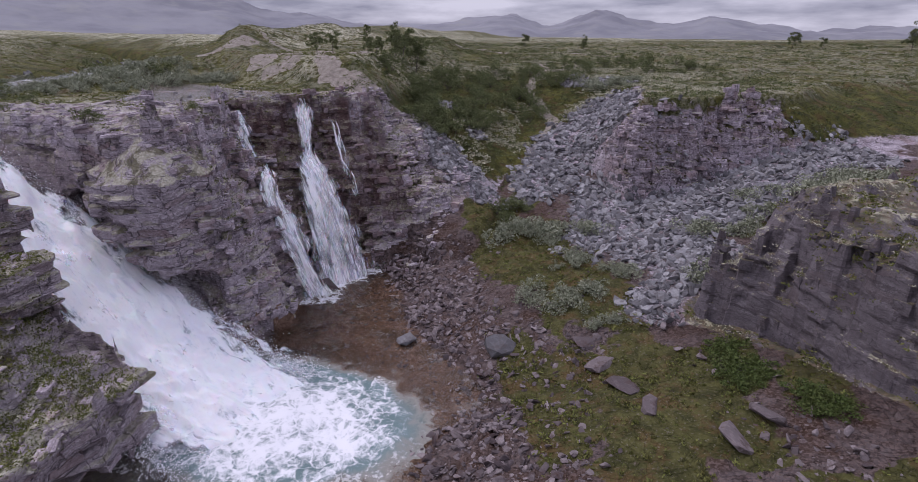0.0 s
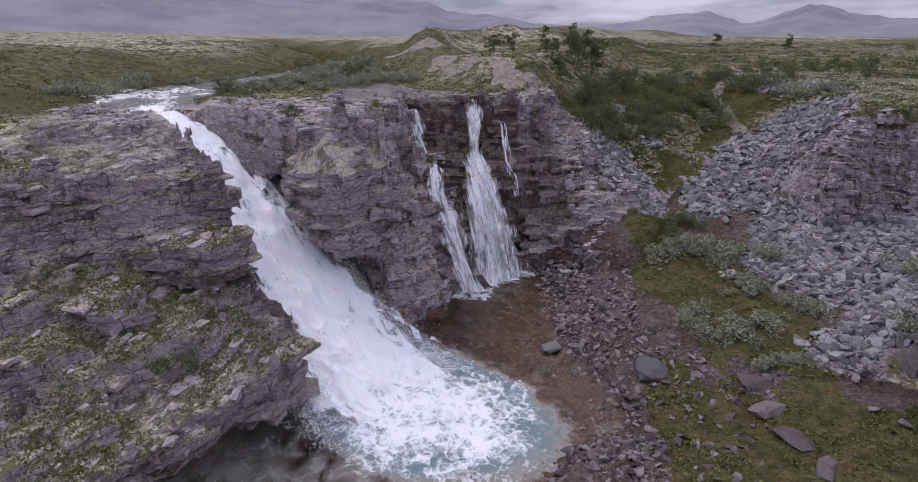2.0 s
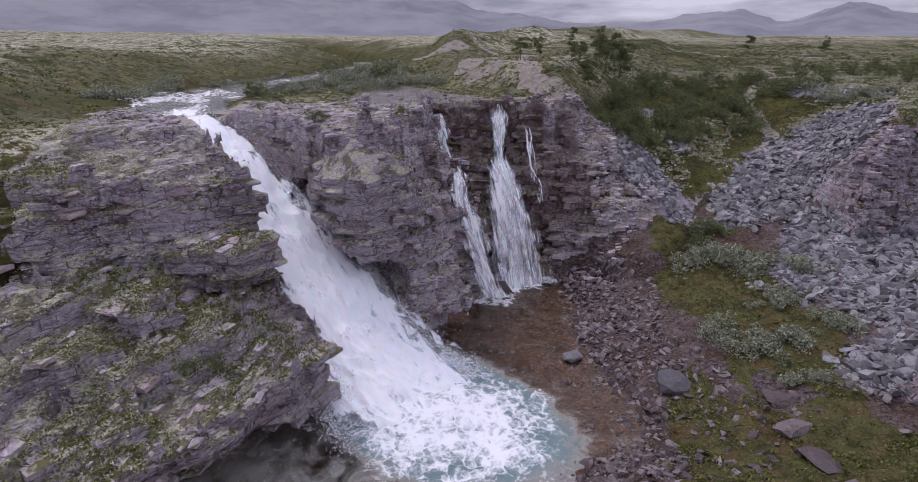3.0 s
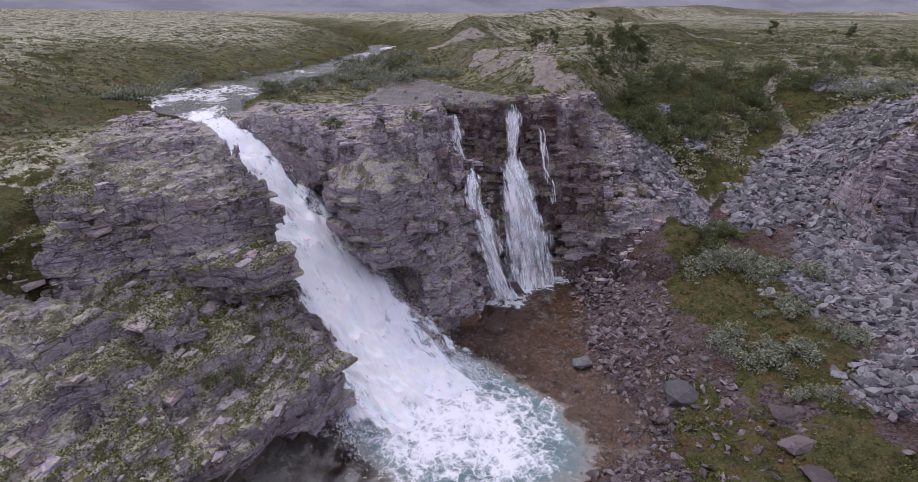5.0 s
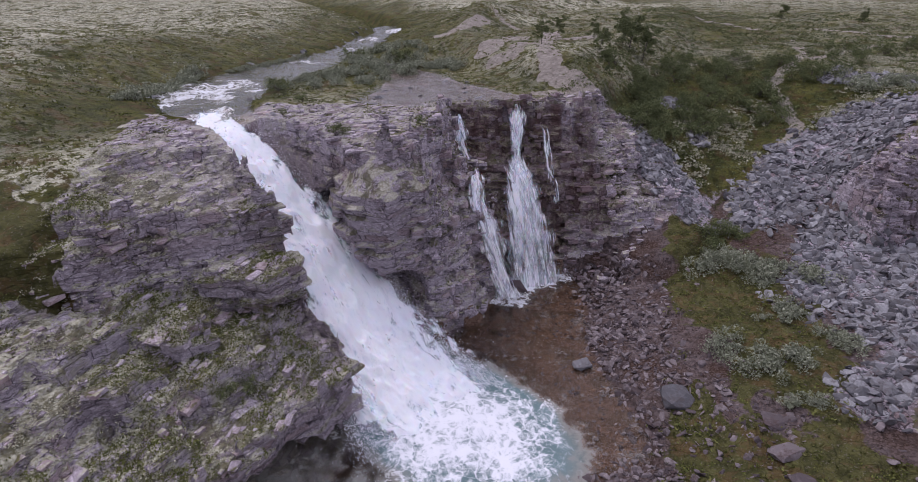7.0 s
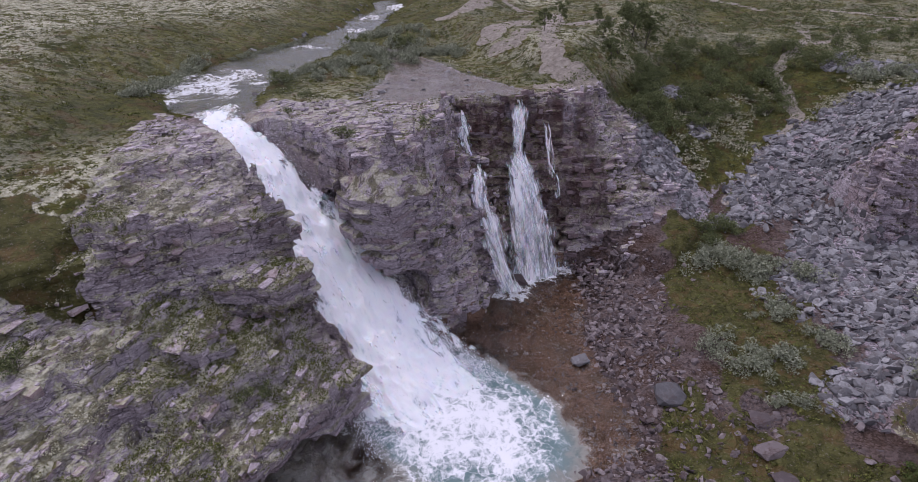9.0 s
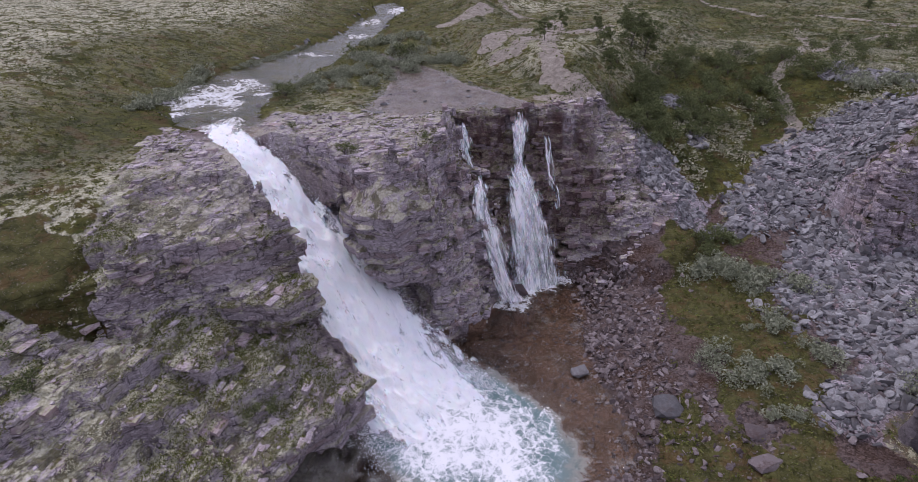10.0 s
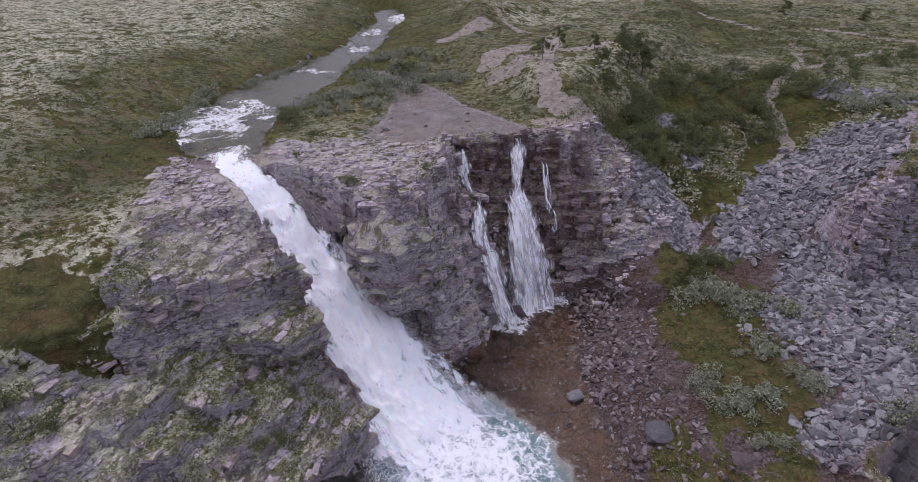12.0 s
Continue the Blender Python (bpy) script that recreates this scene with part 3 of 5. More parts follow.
# ---- meshes ----
def mesh_object(name, verts, faces, material, parent=None, attrs=None, smooth=False, vectors=None):
    """A mesh from arrays; faces are all triangles or all quads."""
    me = bpy.data.meshes.new(name)
    verts, faces = np.asarray(verts, np.float32), np.asarray(faces, np.int32)
    me.vertices.add(len(verts))
    me.vertices.foreach_set("co", verts.ravel())
    k = faces.shape[1]
    me.loops.add(faces.size)
    me.loops.foreach_set("vertex_index", faces.ravel())
    me.polygons.add(len(faces))
    me.polygons.foreach_set("loop_start", np.arange(0, faces.size, k, dtype=np.int32))
    me.polygons.foreach_set("loop_total", np.full(len(faces), k, np.int32))
    me.polygons.foreach_set("use_smooth", np.full(len(faces), smooth))
    for key, values in (attrs or {}).items():
        me.attributes.new(key, "FLOAT", "POINT").data.foreach_set("value", np.asarray(values, np.float32))
    for key, values in (vectors or {}).items():
        me.attributes.new(key, "FLOAT_VECTOR", "POINT").data.foreach_set("vector", np.asarray(values, np.float32).ravel())
    me.update(calc_edges=True)
    me.validate()
    me.materials.append(material)
    ob = new(name, me)
    ob.parent = parent
    return ob


def compact(verts, faces, attrs):
    used, back = np.unique(faces, return_inverse=True)
    return verts[used], back.reshape(faces.shape), {k: v[used] for k, v in attrs.items()}


def grid_faces(nu, nv):
    i = np.arange(nu * nv).reshape(nu, nv)
    return np.stack([i[:-1, :-1], i[1:, :-1], i[1:, 1:], i[:-1, 1:]], -1).reshape(-1, 4)


def surface_of(f, origin, size):
    """The zero surface of a field on a grid, as quads (one vertex in each crossed cell)."""
    neg = f < 0
    nx, ny, nz = f.shape
    count = np.zeros((nx - 1, ny - 1, nz - 1), np.int8)
    for a in (0, 1):
        for b in (0, 1):
            for c in (0, 1):
                count += neg[a:nx - 1 + a, b:ny - 1 + b, c:nz - 1 + c]
    cells = np.argwhere((count > 0) & (count < 8))
    del count
    index = np.full((nx - 1, ny - 1, nz - 1), -1, np.int32)
    index[tuple(cells.T)] = np.arange(len(cells))
    corner = [(a, b, c) for a in (0, 1) for b in (0, 1) for c in (0, 1)]
    val = {q: f[cells[:, 0] + q[0], cells[:, 1] + q[1], cells[:, 2] + q[2]] for q in corner}
    total, n = np.zeros((len(cells), 3)), np.zeros(len(cells))
    for p in corner:
        for axis in range(3):
            if p[axis] == 0:
                q = tuple(1 if k == axis else p[k] for k in range(3))
                hit = (val[p] < 0) != (val[q] < 0)
                t = np.where(hit, val[p] / np.where(hit, val[p] - val[q], 1), 0)
                for k in range(3):
                    total[:, k] += np.where(hit, p[k] + (t if k == axis else 0), 0)
                n += hit
    verts = (cells + total / n[:, None]) * size + origin
    faces = []
    for axis, (u, v) in ((0, (1, 2)), (1, (2, 0)), (2, (0, 1))):
        lo = [slice(None)] * 3
        hi = [slice(None)] * 3
        lo[axis], hi[axis] = slice(0, -1), slice(1, None)
        a, b = neg[tuple(lo)], neg[tuple(hi)]
        e = np.argwhere(a != b)
        e = e[(e[:, u] > 0) & (e[:, v] > 0) & (e[:, u] < f.shape[u] - 1) & (e[:, v] < f.shape[v] - 1)]
        up = a[tuple(e.T)]

        def at(du, dv):
            q = e.copy()
            q[:, u] -= du
            q[:, v] -= dv
            return index[tuple(q.T)]
        quad = np.stack([at(1, 1), at(0, 1), at(0, 0), at(1, 0)], 1)
        faces.append(np.where(up[:, None], quad, quad[:, ::-1]))
    return verts, np.concatenate(faces)


# ---- the land near the falls: layered rock, one field, cut into pieces of the setting ----
X0, X1, Y0, Y1, Z0, Z1 = -33.0, 32.0, 4.0, 62.0, -3.4, 15.6
CELL = Vector((0.15, 0.15, 0.085))


def covers(x, y, up, d_toe, d_rim, db, z):
    """What lies on the land: how much of each kind of cover."""
    left, centre = inside(x, y, LEFT_ROCK), inside(x, y, CENTRE_ROCK)
    wob = 0.9 * fbm(x * 0.5, y * 0.5, 70, 4)
    rock = np.maximum(step(-0.9, 0.9, left + wob), step(-0.9, 0.9, centre + wob))
    gully = step(38.5, 43, y + 0.3 * wob) * step(0.5, -1.0, np.maximum(centre, left)) * step(13.5, 11, x - 0.5 * (y - 40))
    wall = step(0.03, 0.2, up) * step(1.0, 0.9, up)
    quarry = wall * step(9, 12, x) * step(48, 44, y)
    ds = inside(x, y, SHALLOW)
    plain = step(0.82, 1.0, up)
    c = {}
    c["sand"] = np.maximum.reduce([step(w + 0.35, w - 0.25, line_distance(x, y, q)[0] + 0.35 * fbm(x * 0.8, y * 0.8, 44, 3)) for q, w in
                                   ((SAND_PATH, 0.75), (SAND_TOP, 0.7), (SAND_RIM, 0.9), (STRIPE_1, 0.8), (STRIPE_2, 1.2), (STRIPE_3, 1.2))]
                                  + [0.85 * step(0.75, 0.25, line_distance(x, y, q)[0] + 0.15 * fbm(x, y, 45, 2)) for q in (TRAIL_1, TRAIL_2, TRAIL_3, TRAIL_4, TRAIL_5, TRAIL_6)])
    talus = np.maximum.reduce([blob(x, y, 9.0, 46.0, 3.6, 9.5, -35, 0.15), blob(x, y, 15, 35.0, 9.5, 4.4, 22, 0.15), blob(x, y, 26, 40.0, 9.0, 3.6, 24, 0.15), blob(x, y, 9.5, 36.0, 2.4, 4.5, 0, 0.15), blob(x, y, -0.6, 40.6, 3.9, 1.7, -38, 0.2), blob(x, y, 11.5, 28.5, 3.2, 5.5, 15, 0.25), blob(x, y, 9.8, 24.2, 2.0, 2.2, 0, 0.3)])
    grass = np.maximum.reduce([blob(x, y, 3.8, 31.0, 3.0, 4.2, 20), blob(x, y, 2.0, 36.5, 2.2, 3.0, 0), 0.9 * blob(x, y, 6.2, 26.3, 2.8, 4.2, 10, 0.4), blob(x, y, 4.6, 39.6, 1.5, 3.0, -25), 0.9 * blob(x, y, 2.9, 18.8, 1.3, 4.6, 8), 0.8 * blob(x, y, 7.0, 18.5, 3.2, 4.5, 0, 0.5),
                               blob(x, y, 10.4, 18.6, 0.9, 2.4, -20), 0.75 * step(0.1, 0.35, fbm(x * 0.35, y * 0.35, 71, 4)) * step(0.5, 2.5, x) * step(38, 34, y), blob(x, y, -23.6, 11.2, 3.0, 2.2, 20)])
    c["grass"] = grass * (1 - talus)
    heath = np.maximum(plain * (1 - rock), gully * (1 - talus) * step(9.5, 6.0, x - (y - 40) * 0.55))
    heath = np.maximum(np.maximum(heath, 0.55 * step(0.2, 1.2, db)), step(22.5, 26, x + wob) * step(0.03, 0.3, up) * (y > 38))
    c["heath"] = heath * (1 - step(-0.8, 0.2, ds)) * (1 - c["grass"])
    c["gravel"] = np.where(up < 0.03, 1.0, 0.0) * (1 - step(0.0, 0.6, db)) * (1 - 0.7 * talus)
    c["moss"] = (0.45 + 0.25 * step(17.5, 14.5, y + 0.35 * (x + 16)) * (x < -11)) * rock * plain * step(2.2, 3.6, line_distance(x, y, CHUTE)[0]) + 0.5 * rock * wall + 0.7 * quarry + 0.6 * step(0, 1, db) + 0.35 * (x > -4) * wall
    far = step(0.0, 0.8, fbm(x * 0.05 + 3, y * 0.05, 80, 3) + 0.45)
    c["lichen"] = np.clip(0.55 * rock + 0.6 * step(16.5, 11, y + 0.4 * (x + 16)) * rock + plain * (1 - rock) * np.maximum(0.25 + 0.75 * far, step(-32, -40, x)) * step(2.0, 6.0, np.abs(line_distance(x, y, RIVER)[0] - 1)) + 0.8 * step(0, 1, db), 0, 1)
    c["lichen"] = c["lichen"] * (1 - 0.65 * step(-12, -2, x) * step(150, 80, y) * (1 - rock) * (db < 0)) * (1 - 0.85 * step(-24, -30, x) * step(17, 8, line_distance(x, y, RIVER)[0] + 2.5 * fbm(x * 0.1, y * 0.1, 83, 3))) * (1 - 0.75 * gully * step(0.98, 0.9, up))
    veil = blob(x, y, -10.5, 34.4, 4.2, 5.5, 45, 0.1)
    rusty = step(-1.5, 1.0, inside(x, y, VEIL_WALL) + 0.5 * wob)
    c["stain"] = np.clip(0.35 * quarry + np.maximum(veil * 1.2, 0.9 * rusty) * wall + 0.9 * step(0.5, -1.0, x - np.interp(y, [p[0] for p in SHORE], [p[1] for p in SHORE])) * (up < 0.03) + 0.6 * step(-0.5, 0.3, ds) + 0.7 * step(3.6, 2.6, line_distance(x, y, RIVER)[0]), 0, 1)
    chute, _ = line_distance(x, y, CHUTE)
    c["wet"] = np.clip(np.maximum(veil, 0.8 * rusty) * wall + step(4.2, 2.2, chute) * step(10.3, 9, z) + step(0.35, 0.05, z) * (up < 0.6) + step(-0.6, 0.2, ds) + 0.9 * step(0.3, -0.3, db) * step(-2.6, -1.2, db), 0, 1)
    c["talus"] = talus
    c["rock"] = np.clip(np.maximum(rock, wall * (1 - gully)) * (1 - heath), 0, 1)
    return c


gx = np.arange(X0, X1 + 0.01, CELL.x)
gy = np.arange(Y0, Y1 + 0.01, CELL.y)
gz = np.arange(Z0, Z1 + 0.01, CELL.z)
GX, GY = np.meshgrid(gx, gy, indexing="ij")
GH, GUP, GTOE, GRIM, GDB = height(GX, GY)
COVER = covers(GX, GY, GUP, GTOE, GRIM, GDB, GH)
slope = np.hypot(*np.gradient(GH, CELL.x, CELL.y))
SLOPE = np.minimum(slope, 2.6)
margin = step(0.0, 3.0, np.minimum(np.minimum(GX - X0, X1 - GX), np.minimum(GY - Y0, Y1 - GY)))
SCOUR = step(1.5, 2.8, np.minimum(line_distance(GX, GY, CHUTE)[0], line_distance(GX, GY, RIVER)[0] - 1.0))
HARD = SCOUR * np.clip(COVER["rock"] + 0.8 * (GDB > -2.2) * (slope > 0.8), 0, 1) * margin
# buttresses and joints, wider than the beds
SWELL = 0.26 * fbm(GX * 0.30, GY * 0.30, 90, 3) + 0.14 * fbm(GX * 0.9, GY * 0.9, 94, 3)
# terraces on the level rock
TERR = GH + 0.05 * GX + 0.30 * fbm(GX * 0.22, GY * 0.22, 96, 3)
bed = 0.30
TERR = (np.floor(TERR / bed) + step(0.5, 0.75, TERR / bed - np.floor(TERR / bed))) * bed - TERR
# tall tiers on the stepped rock beside the main fall
tier_height = 1.25
TIER = GH + 0.55 * fbm(GX * 0.3, GY * 0.3, 95, 4) + 0.3
TIER = (np.floor(TIER / tier_height) + step(0.78, 0.92, TIER / tier_height - np.floor(TIER / tier_height))) * tier_height - TIER
GH = GH + HARD * (0.95 * TIER + 0.35) * step(-4.0, -2.0, inside(GX, GY, LEFT_ROCK)) * step(2.8, 3.6, GH) * step(10.6, 9.8, GH) * (GX < -11) * (GY < 0.47 * GX + 29.5)
# single blocks that stand a little higher or lower; on the stepped rock they have level tops and open joints
def joints(across, along, k):
    """Which block each spot belongs to, as two running numbers."""
    return (GX + 0.25 * GY + 0.30 * along * fbm(GX * 0.5, GY * 0.5, k, 3)) / across, (GY - 0.35 * GX + 0.30 * along * fbm(GX * 0.5, GY * 0.5, k + 4, 3)) / along


CALM = step(-3.5, -1.5, inside(GX, GY, LEFT_ROCK)) * (GX < -11) * (GY < 0.47 * GX + 29.5)
for across, along, lift, level, k in ((2.3, 3.6, 0.55, 0.35, 301), (1.05, 1.7, 0.40, 0.8, 311), (0.5, 0.75, 0.16, 0.5, 321)):
    ui, uj = joints(across, along, k)
    ui = ui + 0.5 * (np.floor(uj) % 2)
    ci, cj = np.floor(ui).astype(int), np.floor(uj).astype(int)
    cell = (ci - ci.min()) * 4096 + cj - cj.min()
    _, back = np.unique(cell.ravel(), return_inverse=True)
    mean = (np.bincount(back, GH.ravel()) / np.bincount(back))[back].reshape(GH.shape)
    spread_in = np.abs(GH - mean)
    flat = HARD * CALM * level * step(1.3, 0.7, slope) * step(1.2, 0.5, spread_in)
    GH = GH + flat * (mean - GH) + HARD * (0.4 + 0.6 * CALM) * lift * (hash01(ci, cj, k) - 0.5)
    if across > 1:
        crack = np.minimum(np.minimum(ui - ci, 1 - ui + ci) * across, np.minimum(uj - cj, 1 - uj + cj) * along)
        GH = GH - HARD * CALM * 0.30 * step(0.22, 0.06, crack) * (hash01(ci, cj, k + 1) > 0.4)
GH2 = GH + HARD * ((0.9 - 0.8 * CALM) * TERR + 0.07 * fbm(GX * 1.3, GY * 1.3, 97, 3)) + (1 - HARD) * margin * (0.07 * fbm(GX * 0.8, GY * 0.8, 98, 4) + 0.04 * vnoise(GX * 3, GY * 3, 99))
rng = np.random.default_rng(5)
BEDS = np.concatenate([[-9.0], np.cumsum(rng.uniform(0.16, 0.60, 110)) - 8])
DIP = 0.10 * GX - 0.03 * GY + 0.25 * fbm(GX * 0.15, GY * 0.15, 100, 3)
field = np.empty((len(gx), len(gy), len(gz)), np.float32)
for k, z in enumerate(gz):
    plane = z - GH2
    at = (HARD > 0.02) & (SLOPE > 0.02) & (np.abs(plane) < 3.4)
    x, y, swell = GX[at], GY[at], SWELL[at]
    layer = np.searchsorted(BEDS, z + DIP[at])
    w = 0.55 + 1.3 * hash01(layer, 5, 7)
    ci, cj = np.floor((x + 0.3 * y + 3.7 * hash01(layer, 1, 1)) / w), np.floor((y - 0.3 * x + 2.9 * hash01(layer, 2, 1)) / (w * 1.2))
    big_i, big_j = np.floor((x - 0.2 * y + 0.5 * swell) / 1.7), np.floor((y + 0.25 * x + 0.5 * swell) / 1.9)
    jut = 0.22 * (hash01(layer, 3, 2) - 0.5) + 0.55 * (hash01(ci, cj, layer) - 0.5) + 0.8 * (hash01(big_i, big_j, layer // 5) - 0.5)
    column = 0.9 * (hash01(np.floor((x + 0.6 * y + 0.4 * swell) / 0.8), np.floor((y - 0.6 * x) / 0.9), layer // 9) - 0.5) + 0.25 * (hash01(ci, cj, layer) - 0.5)
    jut = np.where(GDB[at] > -2.2, column, jut)
    plane[at] -= HARD[at] * SLOPE[at] * (1 - 0.85 * CALM[at] * (SLOPE[at] < 0.9)) * np.where(GDB[at] > -2.2, 1.5, 1.0) * (jut + swell)
    field[:, :, k] = plane


def hollow(cx, cy, cz, rx, ry, rz, turn=0.0):
    """Scoops a cave out of the rock."""
    c, s = math.cos(radians(turn)), math.sin(radians(turn))
    i = slice(*np.searchsorted(gx, (cx - 5, cx + 5)))
    j = slice(*np.searchsorted(gy, (cy - 6, cy + 6)))
    px, py, pz = (GX[i, j] - cx)[..., None], (GY[i, j] - cy)[..., None], (gz - cz)[None, None]
    q = np.sqrt(((px * c + py * s) / rx) ** 2 + ((py * c - px * s) / ry) ** 2 + (pz / rz) ** 2)
    field[i, j] = np.maximum(field[i, j], (1 - q) * 0.9 + 0.12 * fbm(px * 1.1 + pz, py * 1.1 - pz, 120, 2))


def around_plan(outline, pad=1.5):
    p = np.array(outline)
    i = slice(*np.searchsorted(gx, (p[:, 0].min() - pad, p[:, 0].max() + pad)))
    j = slice(*np.searchsorted(gy, (p[:, 1].min() - pad, p[:, 1].max() + pad)))
    return i, j


def ragged(x, y, k):
    """How far each bed stands out, block by block, level by level."""
    out = np.empty(x.shape + (len(gz),), np.float32)
    for n, z in enumerate(gz):
        layer = int(np.searchsorted(BEDS, z + 0.5))
        w = 0.7 + 1.1 * hash01(layer, 5, k)
        ci, cj = np.floor((x + 0.3 * y + 3.7 * hash01(layer, 1, k)) / w), np.floor((y - 0.3 * x + 2.9 * hash01(layer, 2, k)) / w)
        out[:, :, n] = 0.30 * (hash01(layer, 3, k) - 0.5) + 0.55 * (hash01(ci, cj, layer + k) - 0.5)
    return out


def mass(outline, top, bottom, k):
    """Adds a bedded block of rock: an outline in plan, with the heights of its top and underside."""
    i, j = around_plan(outline)
    x, y = GX[i, j], GY[i, j]
    d = inside(x, y, outline) + 0.25 * fbm(x * 0.6, y * 0.6, 210 + k, 3)
    up, low = top(x, y, d) + 0.12 * fbm(x * 0.9, y * 0.9, 214 + k, 3), bottom(x, y, d) + 0.2 * fbm(x * 0.7, y * 0.7, 218 + k, 3)
    z = gz[None, None]
    solid = np.maximum(np.maximum(-(d[..., None] + ragged(x, y, k)), z - up[..., None]), low[..., None] - z)
    field[i, j] = np.minimum(field[i, j], solid)


def undercut(outline, limit):
    """Takes rock away below an overhang: limit(y, z) is the x up to which it reaches back."""
    i, j = around_plan(outline, 0.2)
    x, y = GX[i, j][..., None], GY[i, j][..., None]
    z = gz[None, None]
    air = np.minimum(np.minimum(x - limit(y, z) + 0.25 * fbm(y * 0.8 + 0 * z, z * 1.6 + 0 * y, 222, 3), inside(GX[i, j], GY[i, j], outline)[..., None] + 0 * z), z + 1.3)
    field[i, j] = np.maximum(field[i, j], air)


# the overhang at the foot of the stepped rock, its prow, and the two blocks above it
undercut([(-8, 5), (-8, 18.2), (-12.6, 18.2), (-14.6, 16.6), (-15.4, 12), (-15.4, 5)], lambda y, z: np.where(z > 3.2, 0.0, np.interp(z - 1.3 * np.clip((16.8 - y) / 4, 0, 1), [-4, -0.6, 0.2, 0.6, 1.9], [-14.3, -14.0, -13.2, -12.2, -11.6]) - 0.20 * np.clip(13.5 - y, 0, 9)))
mass([(-11.1, 16.9), (-11.3, 14.6), (-12.2, 11.2), (-13.4, 7.5), (-14.6, 5), (-16.5, 6), (-15.0, 14.8), (-13.0, 17.2)], lambda x, y, d: 3.30 + 0.10 * np.clip(d, 0, 3) - 0.25 * step(12, 7, y), lambda x, y, d: 0.55 + 1.3 * np.clip((16.8 - y) / 4, 0, 1) - 0.4 * d, 1)
mass([(-15.7, 18.8), (-16.7, 16.9), (-19.6, 17.4), (-21.4, 19.5), (-18.5, 19.4)], lambda x, y, d: 9.05 + 0.10 * np.clip(d, 0, 3), lambda x, y, d: 7.35 - 0.8 * d, 2)
mass([(-14.1, 17.7), (-14.6, 15.6), (-17.4, 14.8), (-18.4, 17.4), (-15.4, 18.2)], lambda x, y, d: 7.05 + 0.12 * np.clip(d, 0, 3), lambda x, y, d: 5.5 - 0.8 * d, 3)
mass([(-15.6, 13.4), (-15.9, 12.2), (-17.2, 12.0), (-18.8, 13.2), (-17.6, 15.2)], lambda x, y, d: 5.95 + 0.25 * np.clip(d, 0, 2), lambda x, y, d: 3.0 + 0 * d, 4)
# the buttress that leans out over the fall, and the caves under it
mass([(-17.6, 24.6), (-16.2, 23.0), (-14.6, 21.9), (-13.2, 22.0), (-11.6, 24.2), (-12.5, 26.8), (-17, 26.8)], lambda x, y, d: np.minimum(8.5 + 0.85 * np.clip(d, 0, 3), 10.6), lambda x, y, d: 4.6 - 0.62 * (x + 13.85) - 0.3 * d, 5)
hollow(-17.5, 24.5, 6.2, 2.4, 1.6, 1.4, -25)
hollow(-15.2, 23.8, 4.5, 2.4, 1.8, 1.7, -25)
hollow(-13.1, 23.4, 2.8, 2.0, 1.5, 1.6, -15)
hollow(-13.3, 17.45, 5.0, 0.8, 0.6, 0.6, 25)
hollow(-12.55, 17.05, 4.35, 0.45, 0.45, 0.4)
verts, quads = surface_of(field, np.array([X0, Y0, Z0]), np.array(CELL))
del field
# drop crumbs that hang free of the rest
lab = np.arange(len(verts))
for _ in range(80):
    was = lab.copy()
    np.minimum.at(lab, quads.ravel(), np.repeat(lab[quads].min(1), 4))
    lab = lab[lab]
    if (lab == was).all():
        break
size_of = np.bincount(lab, minlength=len(verts))
quads = quads[size_of[lab[quads[:, 0]]] > 3000]
vh, vup, vtoe, vrim, vdb = height(verts[:, 0], verts[:, 1])
vcover = covers(verts[:, 0], verts[:, 1], vup, vtoe, vrim, vdb, verts[:, 2])
# rock that stands clear of the land below it carries no gravel, soil or rust
clear_of = step(0.35, 0.8, verts[:, 2] - vh) * (verts[:, 0] < -10.5) * (verts[:, 1] < 28)
for key, value in (("gravel", 0), ("stain", 0), ("heath", 0), ("grass", 0), ("sand", 0), ("wet", 0.15), ("rock", 1), ("moss", 0.7), ("lichen", 0.8)):
    vcover[key] = vcover[key] + (value - vcover[key]) * clear_of
mid = verts[quads].mean(1)
fx, fy = mid[:, 0], mid[:, 1]
rocky = vcover["rock"][quads].mean(1) > 0.5
block = vdb[quads].mean(1) > -0.95
kind = np.zeros(len(quads), int)
kind[rocky & (inside(fx, fy, LEFT_ROCK) > -2.5) & (fy < 0.47 * fx + 29.8)] = 1
kind[rocky & (kind == 0) & (fx < -10.8) & (fy < 33.5)] = 2
kind[rocky & (kind == 0) & (fx < 1.5)] = 3
kind[rocky & (kind == 0)] = 4
kind[block & (kind != 4)] = 5
PIECES = {0: ("ground", "gorge floor and gully with gravel, grass, heath and moss", "ground"),
          1: ("cliff_1", "stepped violet-grey layered rock with pale lichen beside the white-water fall", "cliff"),
          2: ("cliff_2", "jointed grey rock buttress between the two waterfalls", "cliff"),
          3: ("cliff_3", "wet rust-brown layered rock wall behind the veil waterfall", "cliff"),
          4: ("cliff_4", "weathered grey quarry-like rock face above the scree", "cliff"),
          5: ("cliff_5", "dark damp rock block with moss and lichen on its top", "cliff")}
CLIFFS = {}
